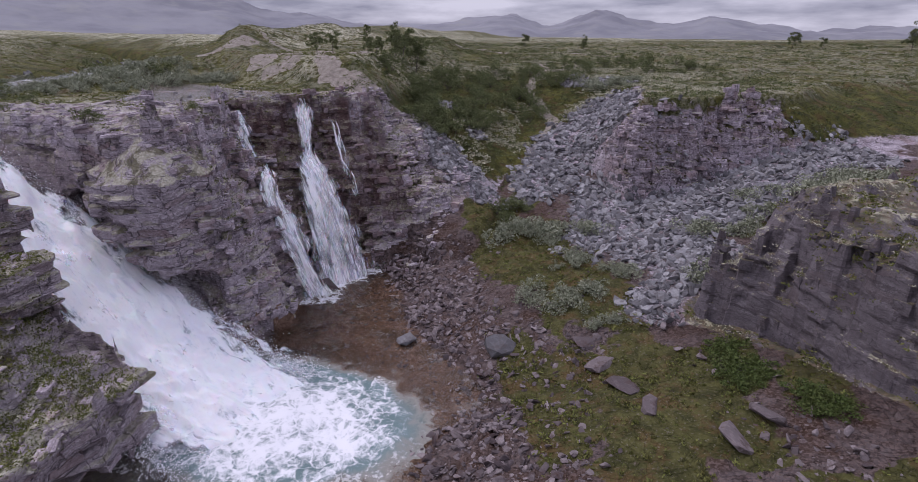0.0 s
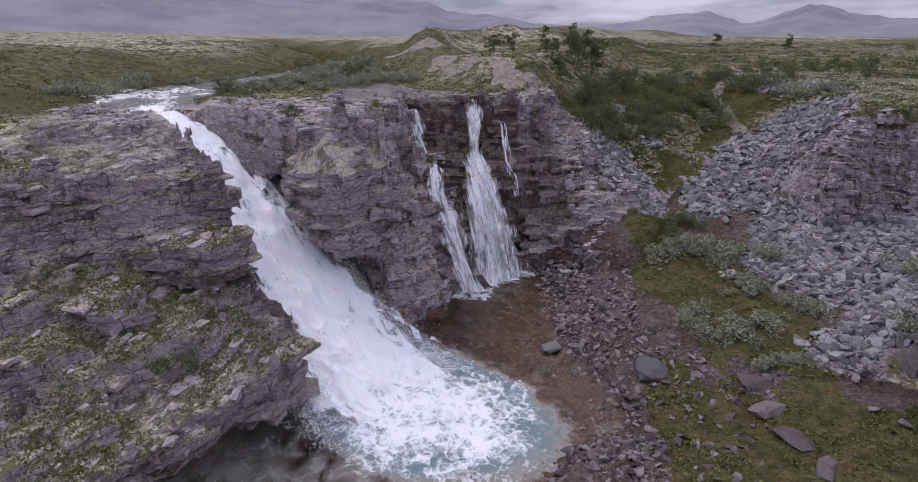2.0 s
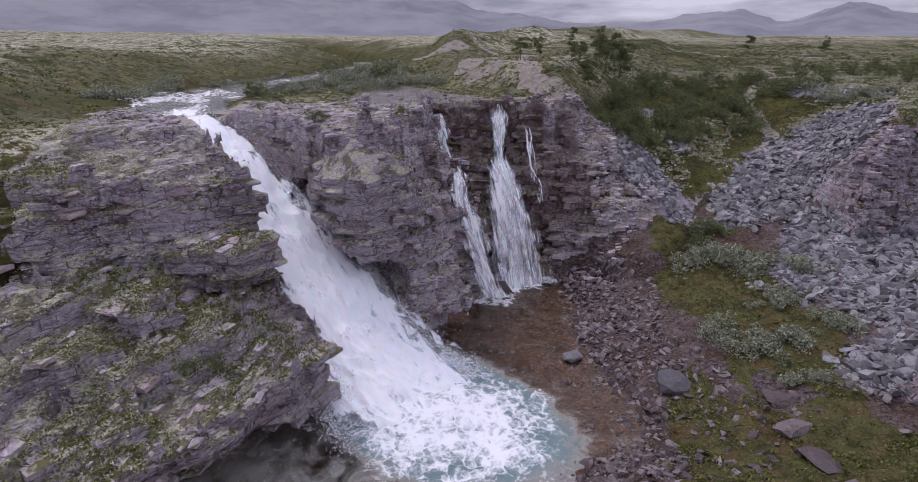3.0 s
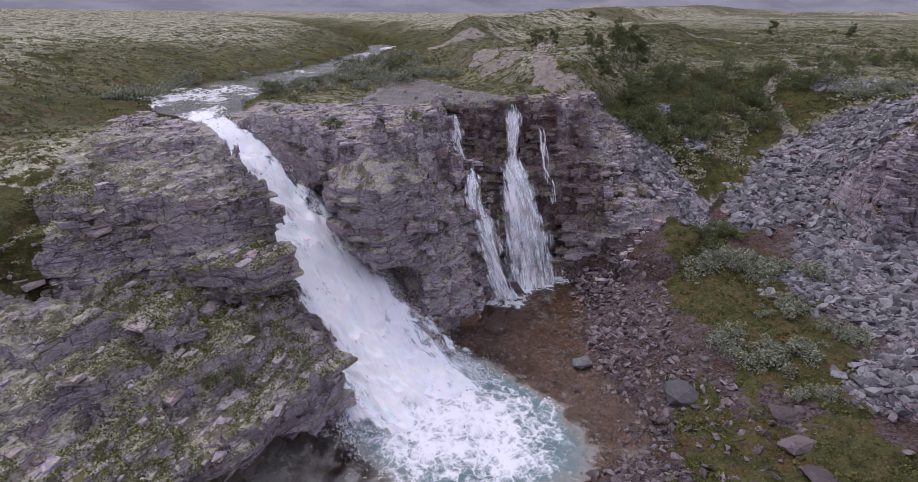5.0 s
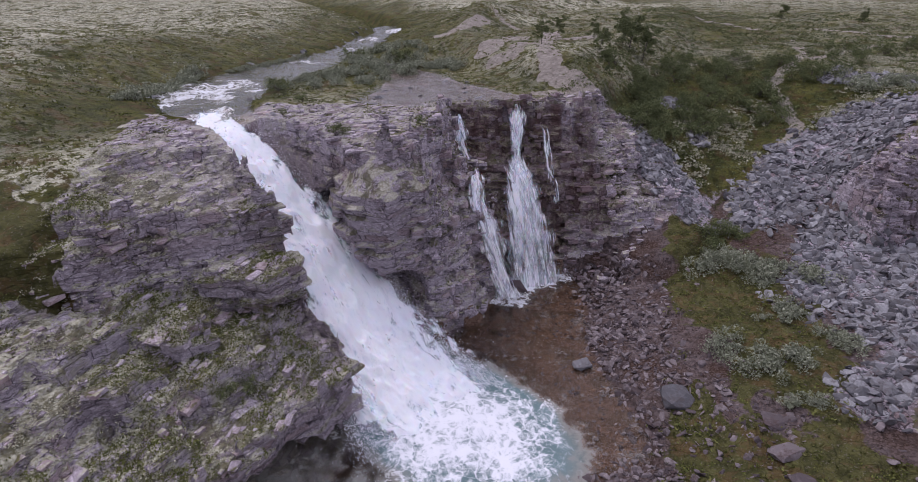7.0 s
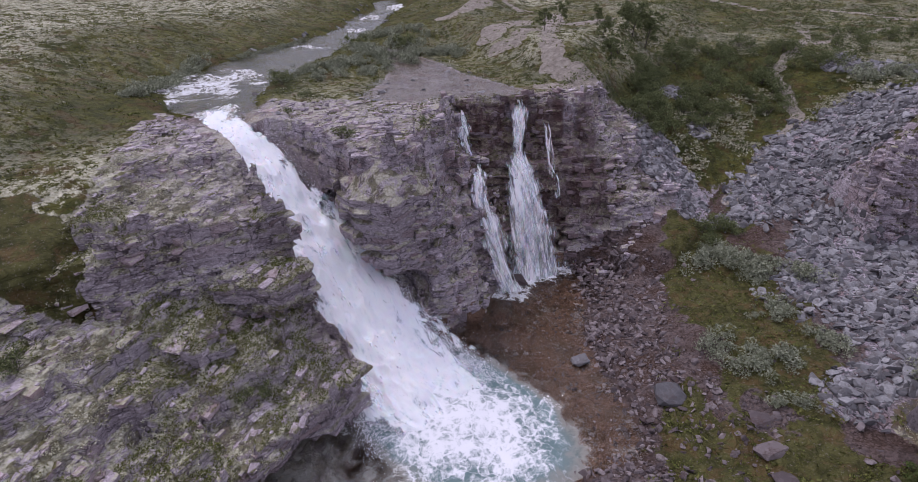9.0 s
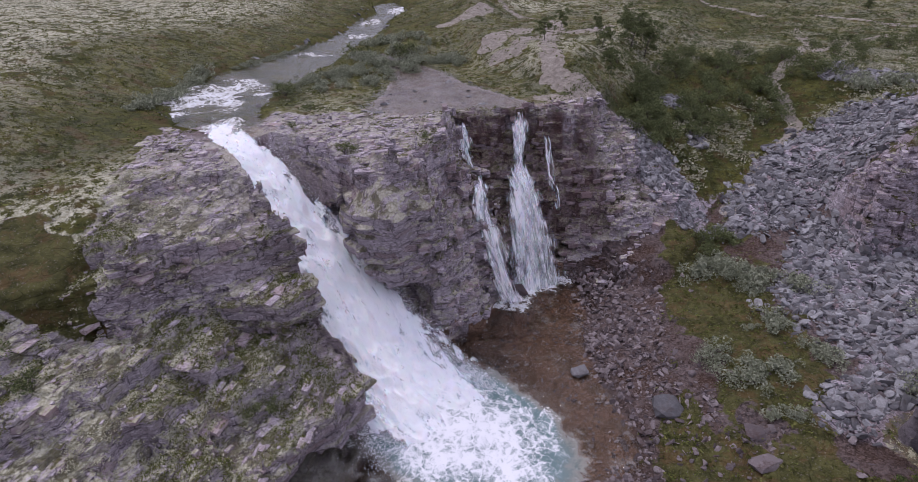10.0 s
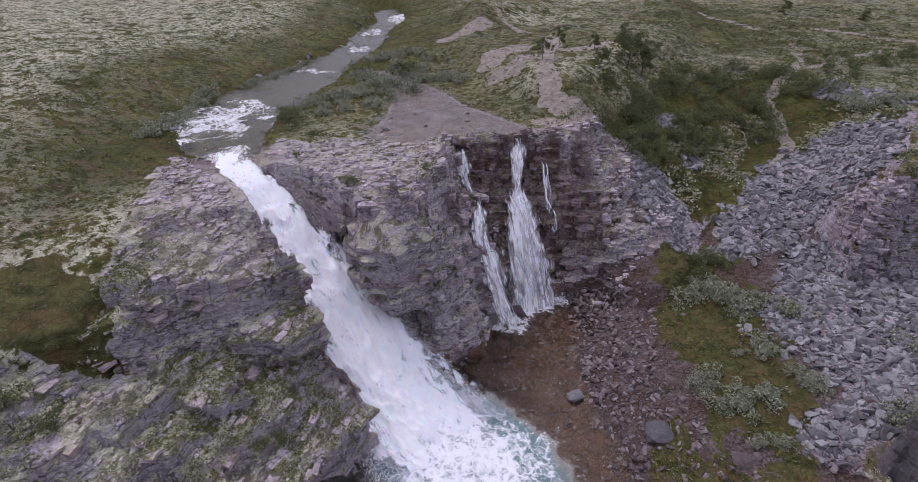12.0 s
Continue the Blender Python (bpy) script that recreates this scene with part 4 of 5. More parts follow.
for n, (name, label, category) in PIECES.items():
    v, f, a = compact(verts, quads[kind == n], vcover)
    CLIFFS[n] = tagged(mesh_object(name, v, f, DARK_BED if n == 5 else LAND, attrs=a, smooth=(n == 0)), label, category, kind="structure")
edge_a, edge_b = verts[quads[:, 2]] - verts[quads[:, 0]], verts[quads[:, 3]] - verts[quads[:, 1]]
normal = np.cross(edge_a, edge_b)
area = np.linalg.norm(normal, axis=1) / 2
normal /= 2 * area[:, None] + 1e-9


# ---- the land beyond, out to the horizon ----
def stretched(lo, hi, near, far, ratio):
    out = [lo]
    step_size = near
    while out[-1] > -far:
        out.append(out[-1] - step_size)
        step_size *= ratio
    left = out[::-1]
    middle = list(np.arange(lo + near, hi, near))
    right, step_size = [hi], near
    while right[-1] < far:
        right.append(right[-1] + step_size)
        step_size *= ratio
    return np.array(left + middle + right)


hx = stretched(-75, 45, 0.6, 3300, 1.09)
hy = stretched(-30, 115, 0.6, 3300, 1.09)
HX, HY = np.meshgrid(hx, hy, indexing="ij")
HH, HUP, HTOE, HRIM, HDB = height(HX, HY)
in_hole = np.minimum(np.minimum(HX - X0, X1 - HX), np.minimum(HY - Y0, Y1 - HY))
HH = HH + step(-1.0, -4.0, in_hole) * (0.10 * fbm(HX * 0.5, HY * 0.5, 98, 4) + 0.6 * fbm(HX * 0.02, HY * 0.02, 102, 4) * step(60, 200, np.hypot(HX, HY))) - 0.05 * step(-0.7, 0.0, in_hole)
hcover = covers(HX, HY, HUP, HTOE, HRIM, HDB, HH)
hv = np.stack([HX, HY, HH], -1).reshape(-1, 3)
hf = grid_faces(len(hx), len(hy))
hf = hf[(in_hole.ravel()[hf].min(1) < 0.7)]
v, f, a = compact(hv, hf, {k: q.ravel() for k, q in hcover.items()})
tagged(mesh_object("ground", v, f, LAND, attrs=a, smooth=True), "olive-brown mountain heath with pale lichen patches reaching the horizon", "heath", kind="structure")


def top_of(x, y):
    return height(x, y)[0]


# ---- water ----
def pool():
    xs, ys = np.arange(-15.5, 4.2, 0.16), np.arange(-4, 37, 0.16)
    x, y = np.meshgrid(xs, ys, indexing="ij")
    d, s = line_distance(x, y, [(-13.0, 20.2), (-10.6, 19.4), (-7.6, 18.4), (-5.9, 17.9)])
    reach = 3.5 - 0.6 * s
    boil = step(reach + 2.4, reach - 2.6, d + 0.5 * fbm(x * 0.5, y * 0.5, 130, 3))
    foot, _ = line_distance(x, y, [(-9.6, 28.8), (-8.2, 30.0), (-6.6, 33.6)])
    foam = np.maximum(1.15 * boil, 0.8 * step(1.5, 0.1, foot + 0.5 * fbm(x, y, 136, 3)))
    milky = np.maximum(step(5.0, 2.4, d + 0.6 * fbm(x * 0.4, y * 0.4, 131, 3)), 0.27 * step(-1.5, -5, x) * step(18, 12, y))
    z = 0.035 * fbm(x * 0.9, y * 0.9, 132, 3) + boil * (0.16 * fbm(x * 0.8, y * 0.8, 133, 4) + 0.45 * step(4.0, 0.5, d) * (1 - s))
    ob = mesh_object("water", np.stack([x, y, z], -1).reshape(-1, 3), grid_faces(len(xs), len(ys)), POOL, smooth=True, attrs={"foam": foam.ravel(), "milky": milky.ravel()})
    ob.visible_shadow = False
    return tagged(ob, "turquoise plunge pool with white foam and clear brown shallows", "pool", kind="structure")


pool()


def river():
    """The river above the falls and the shallow side channel, with white rapids."""
    xs, ys = np.arange(-60, -9, 0.3), np.arange(23, 104, 0.3)
    x, y = np.meshgrid(xs, ys, indexing="ij")
    dr, s = line_distance(x, y, RIVER)
    ds = inside(x, y, SHALLOW)
    rapid = np.maximum.reduce([blob(x, y, -34.2, 32.0, 3.2, 4.2, 30, 0.6), 0.45 * blob(x, y, -31.0, 28.9, 1.6, 1.0, 40, 0.6), 0.8 * blob(x, y, -36.0, 37.0, 1.8, 1.0, 20, 0.5), 0.8 * blob(x, y, -27.6, 26.6, 1.6, 1.3, 35, 0.4), 0.9 * blob(x, y, -40.6, 62.5, 1.6, 2.4, 20, 0.4),
                               0.7 * blob(x, y, -38.2, 49.5, 2.5, 0.9, 10, 0.5), 0.9 * blob(x, y, -47, 76, 1.5, 4.0, 20, 0.4), blob(x, y, -51, 91, 1.8, 6.0, 25, 0.4)])
    z = RIVER_Z + 0.004 * np.clip(y - 30, 0, 100) + 0.02 * fbm(x * 1.2, y * 1.2, 140, 3) + 0.22 * rapid * fbm(x * 0.8, y * 0.8, 141, 4) + 0.05 * fbm(x * 0.7, y * 0.7, 142, 3)
    z = np.where((ds > -1.4) & (dr > 5), RIVER_Z + 0.17 + 0.012 * fbm(x * 1.2, y * 1.2, 140, 3), z)
    z = z - 0.15 * step(27.4, 25.8, y) * (x < -20)
    faces = grid_faces(len(xs), len(ys))
    keep = ((dr < 6.5) & (y > 25.2) | (ds > -1.2)) & ~((x < -20) & (y < 26.3) & (x > -26.0)) & ~((x > -20) & (y < 0.47 * x + 39.9))
    faces = faces[keep.ravel()[faces].all(1)]
    v, f, a = compact(np.stack([x, y, z], -1).reshape(-1, 3), faces, {"foam": (0.70 * rapid + 0.10 * step(9, 3, np.hypot(x + 31, y - 29))).ravel(), "milky": 0.02 + 0.35 * rapid.ravel()})
    ob = mesh_object("water", v, f, POOL, smooth=True, attrs=a)
    ob.visible_shadow = False
    return tagged(ob, "shallow grey-brown river with white rapids above the falls", "river", kind="structure")


river()


def main_fall():
    """White water down the chute: a lumpy core, a torn outer sheet and spray."""
    fall = tagged(new("waterfall"), "broad foaming white-water fall rushing down a rock chute into the pool", "waterfall")
    path = np.array([(-28.2, 27.0, 10.60)] + CHUTE[:-1] + [(-8.6, 18.0, 0.05), (-7.4, 17.5, -0.5)])
    cum = np.concatenate([[0], np.cumsum(np.hypot(*np.diff(path[:, :2], axis=0).T))])
    nu, nv = 380, 120
    for layer, (lift, name) in enumerate(((0.06, "foam"), (0.22, "torn_sheet"))):
        t = np.linspace(0, cum[-1], nu)
        c = np.stack([np.interp(t, cum, path[:, k]) for k in range(3)], 1)
        for _ in range(10):
            c[1:-1] = (c[:-2] + 2 * c[1:-1] + c[2:]) / 4
        way = np.gradient(c[:, :2], axis=0)
        way /= np.hypot(*way.T)[:, None]
        side = np.stack([-way[:, 1], way[:, 0]], 1)
        u = t / cum[-1]
        right = np.interp(u, [0, 0.12, 0.2, 0.35, 0.5, 0.65, 0.8, 1], [1.9, 1.5, 1.4, 2.0, 2.7, 3.3, 4.3, 5.0]) + 0.25 * fbm(t * 0.7, t * 0, 148, 3)
        leftw = np.interp(u, [0, 0.12, 0.2, 0.35, 0.5, 0.65, 0.8, 1], [1.6, 1.5, 1.9, 2.2, 2.2, 2.4, 2.7, 3.4]) + 0.25 * fbm(t * 0.7, t * 0, 149, 3)
        v = np.linspace(-1, 1, nv)
        off = np.where(v[None] > 0, v[None] * right[:, None], v[None] * leftw[:, None])
        x, y = c[:, :1] + side[:, :1] * off, c[:, 1:2] + side[:, 1:] * off
        crown = np.sqrt(np.clip(1 - v ** 2, 0, 1))[None]
        amp = np.interp(u, [0, 0.12, 0.22, 0.35, 0.9, 1], [0.02, 0.06, 0.10, 0.22, 0.30, 0.14])[:, None]
        T, V = np.broadcast_to(t[:, None], x.shape), off
        k = 7.0 * layer
        lump = amp * (1.0 * fbm(T * 0.5 + k, V * 0.9, 150, 3) + 0.9 * (0.35 - np.abs(fbm(T * 0.9 - k, V * 1.2, 151, 2))) + 0.10 * fbm(T * 3.0, V * 4.2 + k, 155, 2))
        z = c[:, 2:] - 0.40 * (1 - crown ** 0.5) + lift * crown + lump * crown ** 0.4
        z = np.maximum(z, -0.3)
        edge = 1 - np.abs(v)[None] ** 2.2 + 0.38 * fbm(T * 0.9 + k, V * 1.2, 157, 4)
        patchy = (0.0, 0.70)[layer] + (0.0, 0.5)[layer] * fbm(T * 0.8 - k, V * 1.5, 159, 4)
        start = np.interp(u, [0, 0.05, 0.12, 0.3], [4.2, 2.4, 0.9, 0])[:, None] * (1 if layer == 0 else 1.6)
        foam = np.clip(1.6 * edge * (1 if layer == 0 else step(0.35, 0.85, np.abs(v))[None]) - 0.30 * start - patchy - 0.65 * step(0.84, 1.0, u)[:, None], 0, 2) + 0 * x
        if layer == 0:
            foam = np.maximum(foam, 1.05 * step(0.75, 0.5, np.abs(v))[None] * step(0.03, 0.12, u)[:, None])
        mesh_object(name, np.stack([x, y, z], -1).reshape(-1, 3), grid_faces(nu, nv), FALL, fall, {"foam": foam.ravel()}, True, {"flow": np.stack([T, V, 0 * T + layer * 3.3], -1).reshape(-1, 3)})
    # loose spray: small drops thrown up along the edges of the fall and at its foot
    r = np.random.default_rng(8)
    n = 24000
    w = r.beta(2.6, 1.2, n) * cum[-1]
    c = np.stack([np.interp(w, cum, path[:, q]) for q in range(3)], 1)
    reach = np.interp(w / cum[-1], [0, 0.2, 0.5, 0.8, 1], [0.8, 1.5, 2.2, 3.2, 4.2])
    across = np.where(r.random(n) < 0.6, r.choice((-0.85, 1.0), n) * reach + r.normal(0, 0.28, n), r.normal(0, 0.6, n) * reach)
    up = np.abs(r.normal(0, 0.30, n)) + 0.1
    way = np.array([0.42, 0.9])
    p = np.stack([c[:, 0] + way[0] * across, c[:, 1] + way[1] * across, c[:, 2] + up - 0.25 * (np.abs(across) > 0.8 * reach)], 1)
    p = p[p[:, 2] > 0.05]
    n = len(p)
    size = (0.006 + 0.024 * r.random(n) ** 2)[:, None, None]
    drop = np.array([(1, 0, -0.7), (-1, 0, -0.7), (0, 1, 0.7), (0, -1, 0.7)])
    v = (p[:, None] + size * drop[None] * r.uniform(0.6, 1.5, (n, 4, 1))).reshape(-1, 3)
    f = (np.arange(n)[:, None, None] * 4 + np.array([(0, 1, 2), (0, 3, 1), (0, 2, 3), (1, 3, 2)])[None]).reshape(-1, 3)
    tagged(mesh_object("spray", v, f, DROP, fall), kind="stuff")
    return fall


DROP = Nodes("spray_drop", 0.5).colour((0.95, 0.95, 0.97)).mat
main_fall()


def strand(name, path, widths, parent, k, layers=3, thin=0.0):
    """A strand of falling water: a few lacy sheets that spread over the wall."""
    path = np.array(path, float)
    cum = np.concatenate([[0], np.cumsum(np.linalg.norm(np.diff(path, axis=0), axis=1))])
    nu, nv = 110, 36
    t = np.linspace(0, cum[-1], nu)
    side, out = np.array([0.80, 0.60]), np.array([0.60, -0.80])
    for n in range(layers):
        c = np.stack([np.interp(t, cum, path[:, q]) for q in range(3)], 1)
        for _ in range(4):
            c[1:-1] = (c[:-2] + 2 * c[1:-1] + c[2:]) / 4
        sway = 0.34 * fbm(t * 0.45 + 9 * n, t * 0 + k, 158, 3)
        wid = np.interp(t / cum[-1], np.linspace(0, 1, len(widths)), widths) * (0.9 + 0.45 * fbm(t * 0.9, t * 0 + k + n, 160, 3))
        fade = step(0.10, 0.0, t / cum[-1]) + step(0.88, 1.0, t / cum[-1]) * (path[-1, 2] > 1)
        v = np.linspace(-1, 1, nv)
        off = v[None] * wid[:, None] + sway[:, None]
        bulge = 0.32 + 0.12 * n + 0.15 * (1 - v[None] ** 2) + 0.12 * fbm(t[:, None] * 0.6, off * 2.2, 165 + k + n, 4)
        x, y = c[:, :1] + side[0] * off + out[0] * bulge, c[:, 1:2] + side[1] * off + out[1] * bulge
        foam = (0.98 - thin - 0.06 * n - 0.75 * np.abs(v)[None] ** 2 + 0.32 * fbm(t[:, None] * 0.6, v[None] * 1.8 + 3 * n, 170 + k, 3) - 0.5 * fade[:, None] + 0 * x).ravel()
        flow = np.stack([np.broadcast_to(t[:, None], x.shape), off, 0 * x + 3.7 * k + 1.9 * n], -1).reshape(-1, 3)
        mesh_object(name, np.stack([x, y, c[:, 2:] + 0 * off], -1).reshape(-1, 3), grid_faces(nu, nv), VEIL, parent, {"foam": foam}, True, {"flow": flow})


veil = tagged(new("waterfall"), "veil-like waterfall in thin white strands over rust-brown layered rock", "waterfall")
strand("main_strand", [(-11.02, 36.36, 10.75), (-10.82, 35.76, 9.6), (-10.62, 34.86, 7.4), (-10.02, 34.36, 6.4), (-9.22, 33.56, 4.6), (-8.52, 32.86, 2.2), (-8.02, 32.36, 0.4), (-7.9, 32.2, -0.1)], [0.40, 0.48, 0.46, 0.95, 1.2, 1.4, 1.5, 1.6], veil, 1, 3)
strand("spread_veil", [(-10.62, 34.86, 7.4), (-10.02, 34.36, 6.4), (-9.22, 33.56, 4.6), (-8.52, 32.86, 2.2), (-8.02, 32.36, 0.4), (-7.9, 32.2, -0.1)], [0.45, 1.3, 1.8, 2.05, 2.2], veil, 2, 3, 0.22)
strand("upper_strand", [(-14.32, 34.26, 10.2), (-13.82, 33.96, 9.0), (-13.52, 33.76, 8.3), (-13.02, 33.36, 7.4)], [0.35, 0.5, 0.55, 0.45], veil, 3, 2, 0.02)
strand("side_strand", [(-13.02, 33.36, 7.4), (-12.02, 31.66, 6.8), (-11.52, 30.66, 5.7), (-10.52, 29.96, 3.4), (-9.82, 29.86, 1.5), (-9.22, 29.76, 0.1)], [0.35, 0.45, 0.6, 0.65, 0.75, 0.95], veil, 4, 3, 0.0)
strand("thin_strand", [(-9.12, 36.16, 9.7), (-8.52, 35.76, 7.8), (-8.02, 35.26, 6.4), (-7.52, 34.66, 4.4)], [0.14, 0.24, 0.34, 0.36], veil, 5, 2, 0.36)


# ---- loose stones ----
def hull(points):
    """Triangles round a cloud of points: an angular stone."""
    bm = bmesh.new()
    for p in points:
        bm.verts.new(p)
    done = bmesh.ops.convex_hull(bm, input=bm.verts)
    loose = [e for e in done["geom_interior"] if isinstance(e, bmesh.types.BMVert)]
    bmesh.ops.delete(bm, geom=loose, context="VERTS")
    bmesh.ops.triangulate(bm, faces=bm.faces)
    bm.normal_update()
    bm.verts.index_update()
    v = np.array([q.co[:] for q in bm.verts])
    f = np.array([[q.index for q in t.verts] for t in bm.faces])
    bm.free()
    return v, f


def slab(seed, flat=0.35, count=13):
    """A split slab, 1 long: angular, uneven, flatter below and above than at its sides."""
    r = np.random.default_rng(seed)
    p = r.uniform(-1, 1, (count, 3))
    p /= (np.abs(p) ** 3.5).sum(1)[:, None] ** (1 / 3.5)
    p = p * r.uniform(0.85, 1.05, (count, 1)) * (0.5, 0.5 * r.uniform(0.42, 0.85), 0.5 * flat)
    return hull(p.tolist())


SLABS = [slab(n, 0.16 + 0.06 * (n % 6)) for n in range(28)]
SLAB_MESHES, SHORE_MESHES = [], []
for v, f in SLABS:
    for meshes, material in ((SLAB_MESHES, STONE), (SHORE_MESHES, SHORE_STONE)):
        me = bpy.data.meshes.new("stone")
        me.from_pydata(v.tolist(), [], f.tolist())
        me.materials.append(material)
        meshes.append(me)


def turn_matrix(a, b, c):
    return np.array(Euler((a, b, c)).to_matrix())


def join(items):
    """Many small meshes as one: items are (verts, faces)."""
    base, vs, fs = 0, [], []
    for v, f in items:
        vs.append(v)
        fs.append(f + base)
        base += len(v)
    return np.concatenate(vs), np.concatenate(fs)


def scree(name, label, spots, size, lie, seed, singles, material=STONE):
    """Loose slabs on the ground: the single ones as parts, the rest joined."""
    r = np.random.default_rng(seed)
    thing = tagged(new(name), label, "scree")
    z = top_of(spots[:, 0], spots[:, 1])
    ex = (top_of(spots[:, 0] + 0.6, spots[:, 1]) - z) / 0.6
    ey = (top_of(spots[:, 0], spots[:, 1] + 0.6) - z) / 0.6
    items = []
    for n, (x, y) in enumerate(spots):
        s = size[0] * (size[1] / size[0]) ** (r.random() ** 2.2)
        rx = math.atan(min(1.2, max(-1.2, ey[n]))) + r.normal(0, lie)
        ry = -math.atan(min(1.2, max(-1.2, ex[n]))) + r.normal(0, lie)
        rz = r.uniform(0, math.tau)
        k = r.integers(len(SLABS))
        m = turn_matrix(rx, ry, 0) @ turn_matrix(0, 0, rz)
        place = np.array([x, y, z[n] + s * r.uniform(0.0, 0.14)])
        if n < singles:
            ob = new("stone", SLAB_MESHES[k] if material is STONE else SHORE_MESHES[k])
            ob.parent = thing
            ob.matrix_basis = Matrix.Translation(place) @ Matrix(m.tolist()).to_4x4() @ Matrix.Diagonal((s, s, s, 1))
        else:
            items.append((SLABS[k][0] * s @ m.T + place, SLABS[k][1]))
    if items:
        v, f = join(items)
        tagged(mesh_object("stones", v, f, material, thing), kind="stuff")
    return thing


def spread(seed, n, box, keep):
    """Random spots in a box of the plan where keep(x, y) says so (0 to 1), those near the falls first."""
    r = np.random.default_rng(seed)
    x, y = r.uniform(box[0], box[1], n), r.uniform(box[2], box[3], n)
    ok = r.random(n) < keep(x, y)
    p = np.stack([x[ok], y[ok]], 1)
    return p[np.argsort(np.hypot(p[:, 0] - 4, p[:, 1] - 20) + r.uniform(0, 6, len(p)))]


def on_talus(x, y):
    z, up, a, b, db = height(x, y)
    c = covers(x, y, up, a, b, db, z)
    return c["talus"] * (1 - c["rock"] * 0.8) * (db < -1.2) * (x > 2.2)


# ---- single beds and blocks standing out of the cliffs ----
def block_mesh(r):
    """A bed cut by joints: a skewed block, 1 x 1 x 1, with broken corners."""
    corner = np.array([(a, b, c) for a in (-.5, .5) for b in (-.5, .5) for c in (-.5, .5)]) * (1 + r.uniform(-0.3, 0.06, (8, 3)))
    extra = r.uniform(-1, 1, (6, 3))
    extra /= np.abs(extra).max(1)[:, None] * 2
    return hull(np.concatenate([corner, extra * r.uniform(0.9, 1.08, (6, 1))]).tolist())


def beds_on(n, count, singles, seed, material, long_side, thick, proud, joint, keep=None, slender=1.0):
    """Blocks along the bedding of one cliff: the single ones nearest the falls as parts, the rest joined."""
    r = np.random.default_rng(seed)
    pick = np.where((kind == n) & (mid[:, 2] > 0.1) & (mid[:, 1] > 5))[0]
    if keep is not None:
        pick = pick[keep(mid[pick])]
    chosen = r.choice(pick, count, p=area[pick] / area[pick].sum())
    chosen = chosen[np.argsort(np.hypot(mid[chosen, 0] + 10, mid[chosen, 1] - 20) + r.uniform(0, 5, count))]
    models = [block_mesh(r) for _ in range(10)]
    shared = []
    for v, f in models:
        me = bpy.data.meshes.new("rock_bed")
        me.from_pydata(v.tolist(), [], f.tolist())
        me.materials.append(material)
        shared.append(me)
    items = []
    for m, c in enumerate(chosen):
        p, nor = mid[c], normal[c]
        steep = 1 - abs(nor[2])
        length = long_side[0] * (long_side[1] / long_side[0]) ** (r.random() ** 1.6)
        deep, high = length * r.uniform(0.45, 0.8) * slender, thick[0] + (thick[1] - thick[0]) * r.random() ** 2
        yaw = math.atan2(nor[1], nor[0]) + math.pi / 2 if steep > 0.35 else radians(joint)
        turn = turn_matrix(r.normal(0, 0.05), -0.10 + r.normal(0, 0.05), yaw + r.normal(0, 0.15))
        flat = np.array([nor[0], nor[1], 0]) * (1 if steep > 0.35 else 0)
        sink = (deep * 0.5 - r.uniform(*proud)) * flat
        place = p - sink + np.array([0, 0, 0 if steep > 0.35 else r.uniform(-0.02, 0.09) - high * 0.5])
        k = r.integers(10)
        if m < singles:
            ob = new("rock_bed", shared[k])
            ob.parent = CLIFFS[n]
            ob.matrix_basis = Matrix.Translation(place) @ Matrix(turn.tolist()).to_4x4() @ Matrix.Diagonal((length, deep, high, 1))
        else:
            items.append(((models[k][0] * (length, deep, high)) @ turn.T + place, models[k][1]))
    v, f = join(items)
    tagged(mesh_object("rock_beds", v, f, material, CLIFFS[n]), kind="stuff")


def behind_veil(p):
    return inside(p[:, 0], p[:, 1], VEIL_WALL) > 0


beds_on(1, 950, 260, 501, BEDDED, (0.20, 0.85), (0.07, 0.34), (-0.10, 0.08), 96, lambda p: line_distance(p[:, 0], p[:, 1], CHUTE)[0] > 3.0, slender=1.0)
beds_on(2, 1500, 220, 502, BEDDED, (0.20, 0.95), (0.08, 0.60), (-0.12, 0.08), 20, lambda p: line_distance(p[:, 0], p[:, 1], CHUTE)[0] > np.where(p[:, 2] < 8, 3.3, 2.4))
beds_on(3, 800, 120, 503, RUST, (0.20, 0.85), (0.06, 0.45), (-0.12, 0.08), 20, behind_veil)
beds_on(3, 700, 0, 504, BEDDED, (0.20, 0.9), (0.06, 0.55), (-0.12, 0.08), 20, lambda p: ~behind_veil(p))
beds_on(4, 700, 100, 505, BEDDED, (0.20, 0.9), (0.10, 0.7), (-0.12, 0.08), -30)
beds_on(5, 500, 100, 506, DARK_BED, (0.25, 0.7), (0.25, 1.0), (-0.12, 0.06), 60)

scree("scree", "grey angular rock slabs heaped on the slope below the quarry face", spread(1, 48000, (3, 30, 21, 58), on_talus), (0.17, 0.95), 0.5, 2, 240)
scree("scree", "pale grey slabs in a strip below the end of the wall", spread(2, 9000, (-5, 4, 36, 45), lambda x, y: blob(x, y, -0.6, 40.6, 3.9, 1.7, -38, 0.2)), (0.13, 0.7), 0.35, 3, 60)


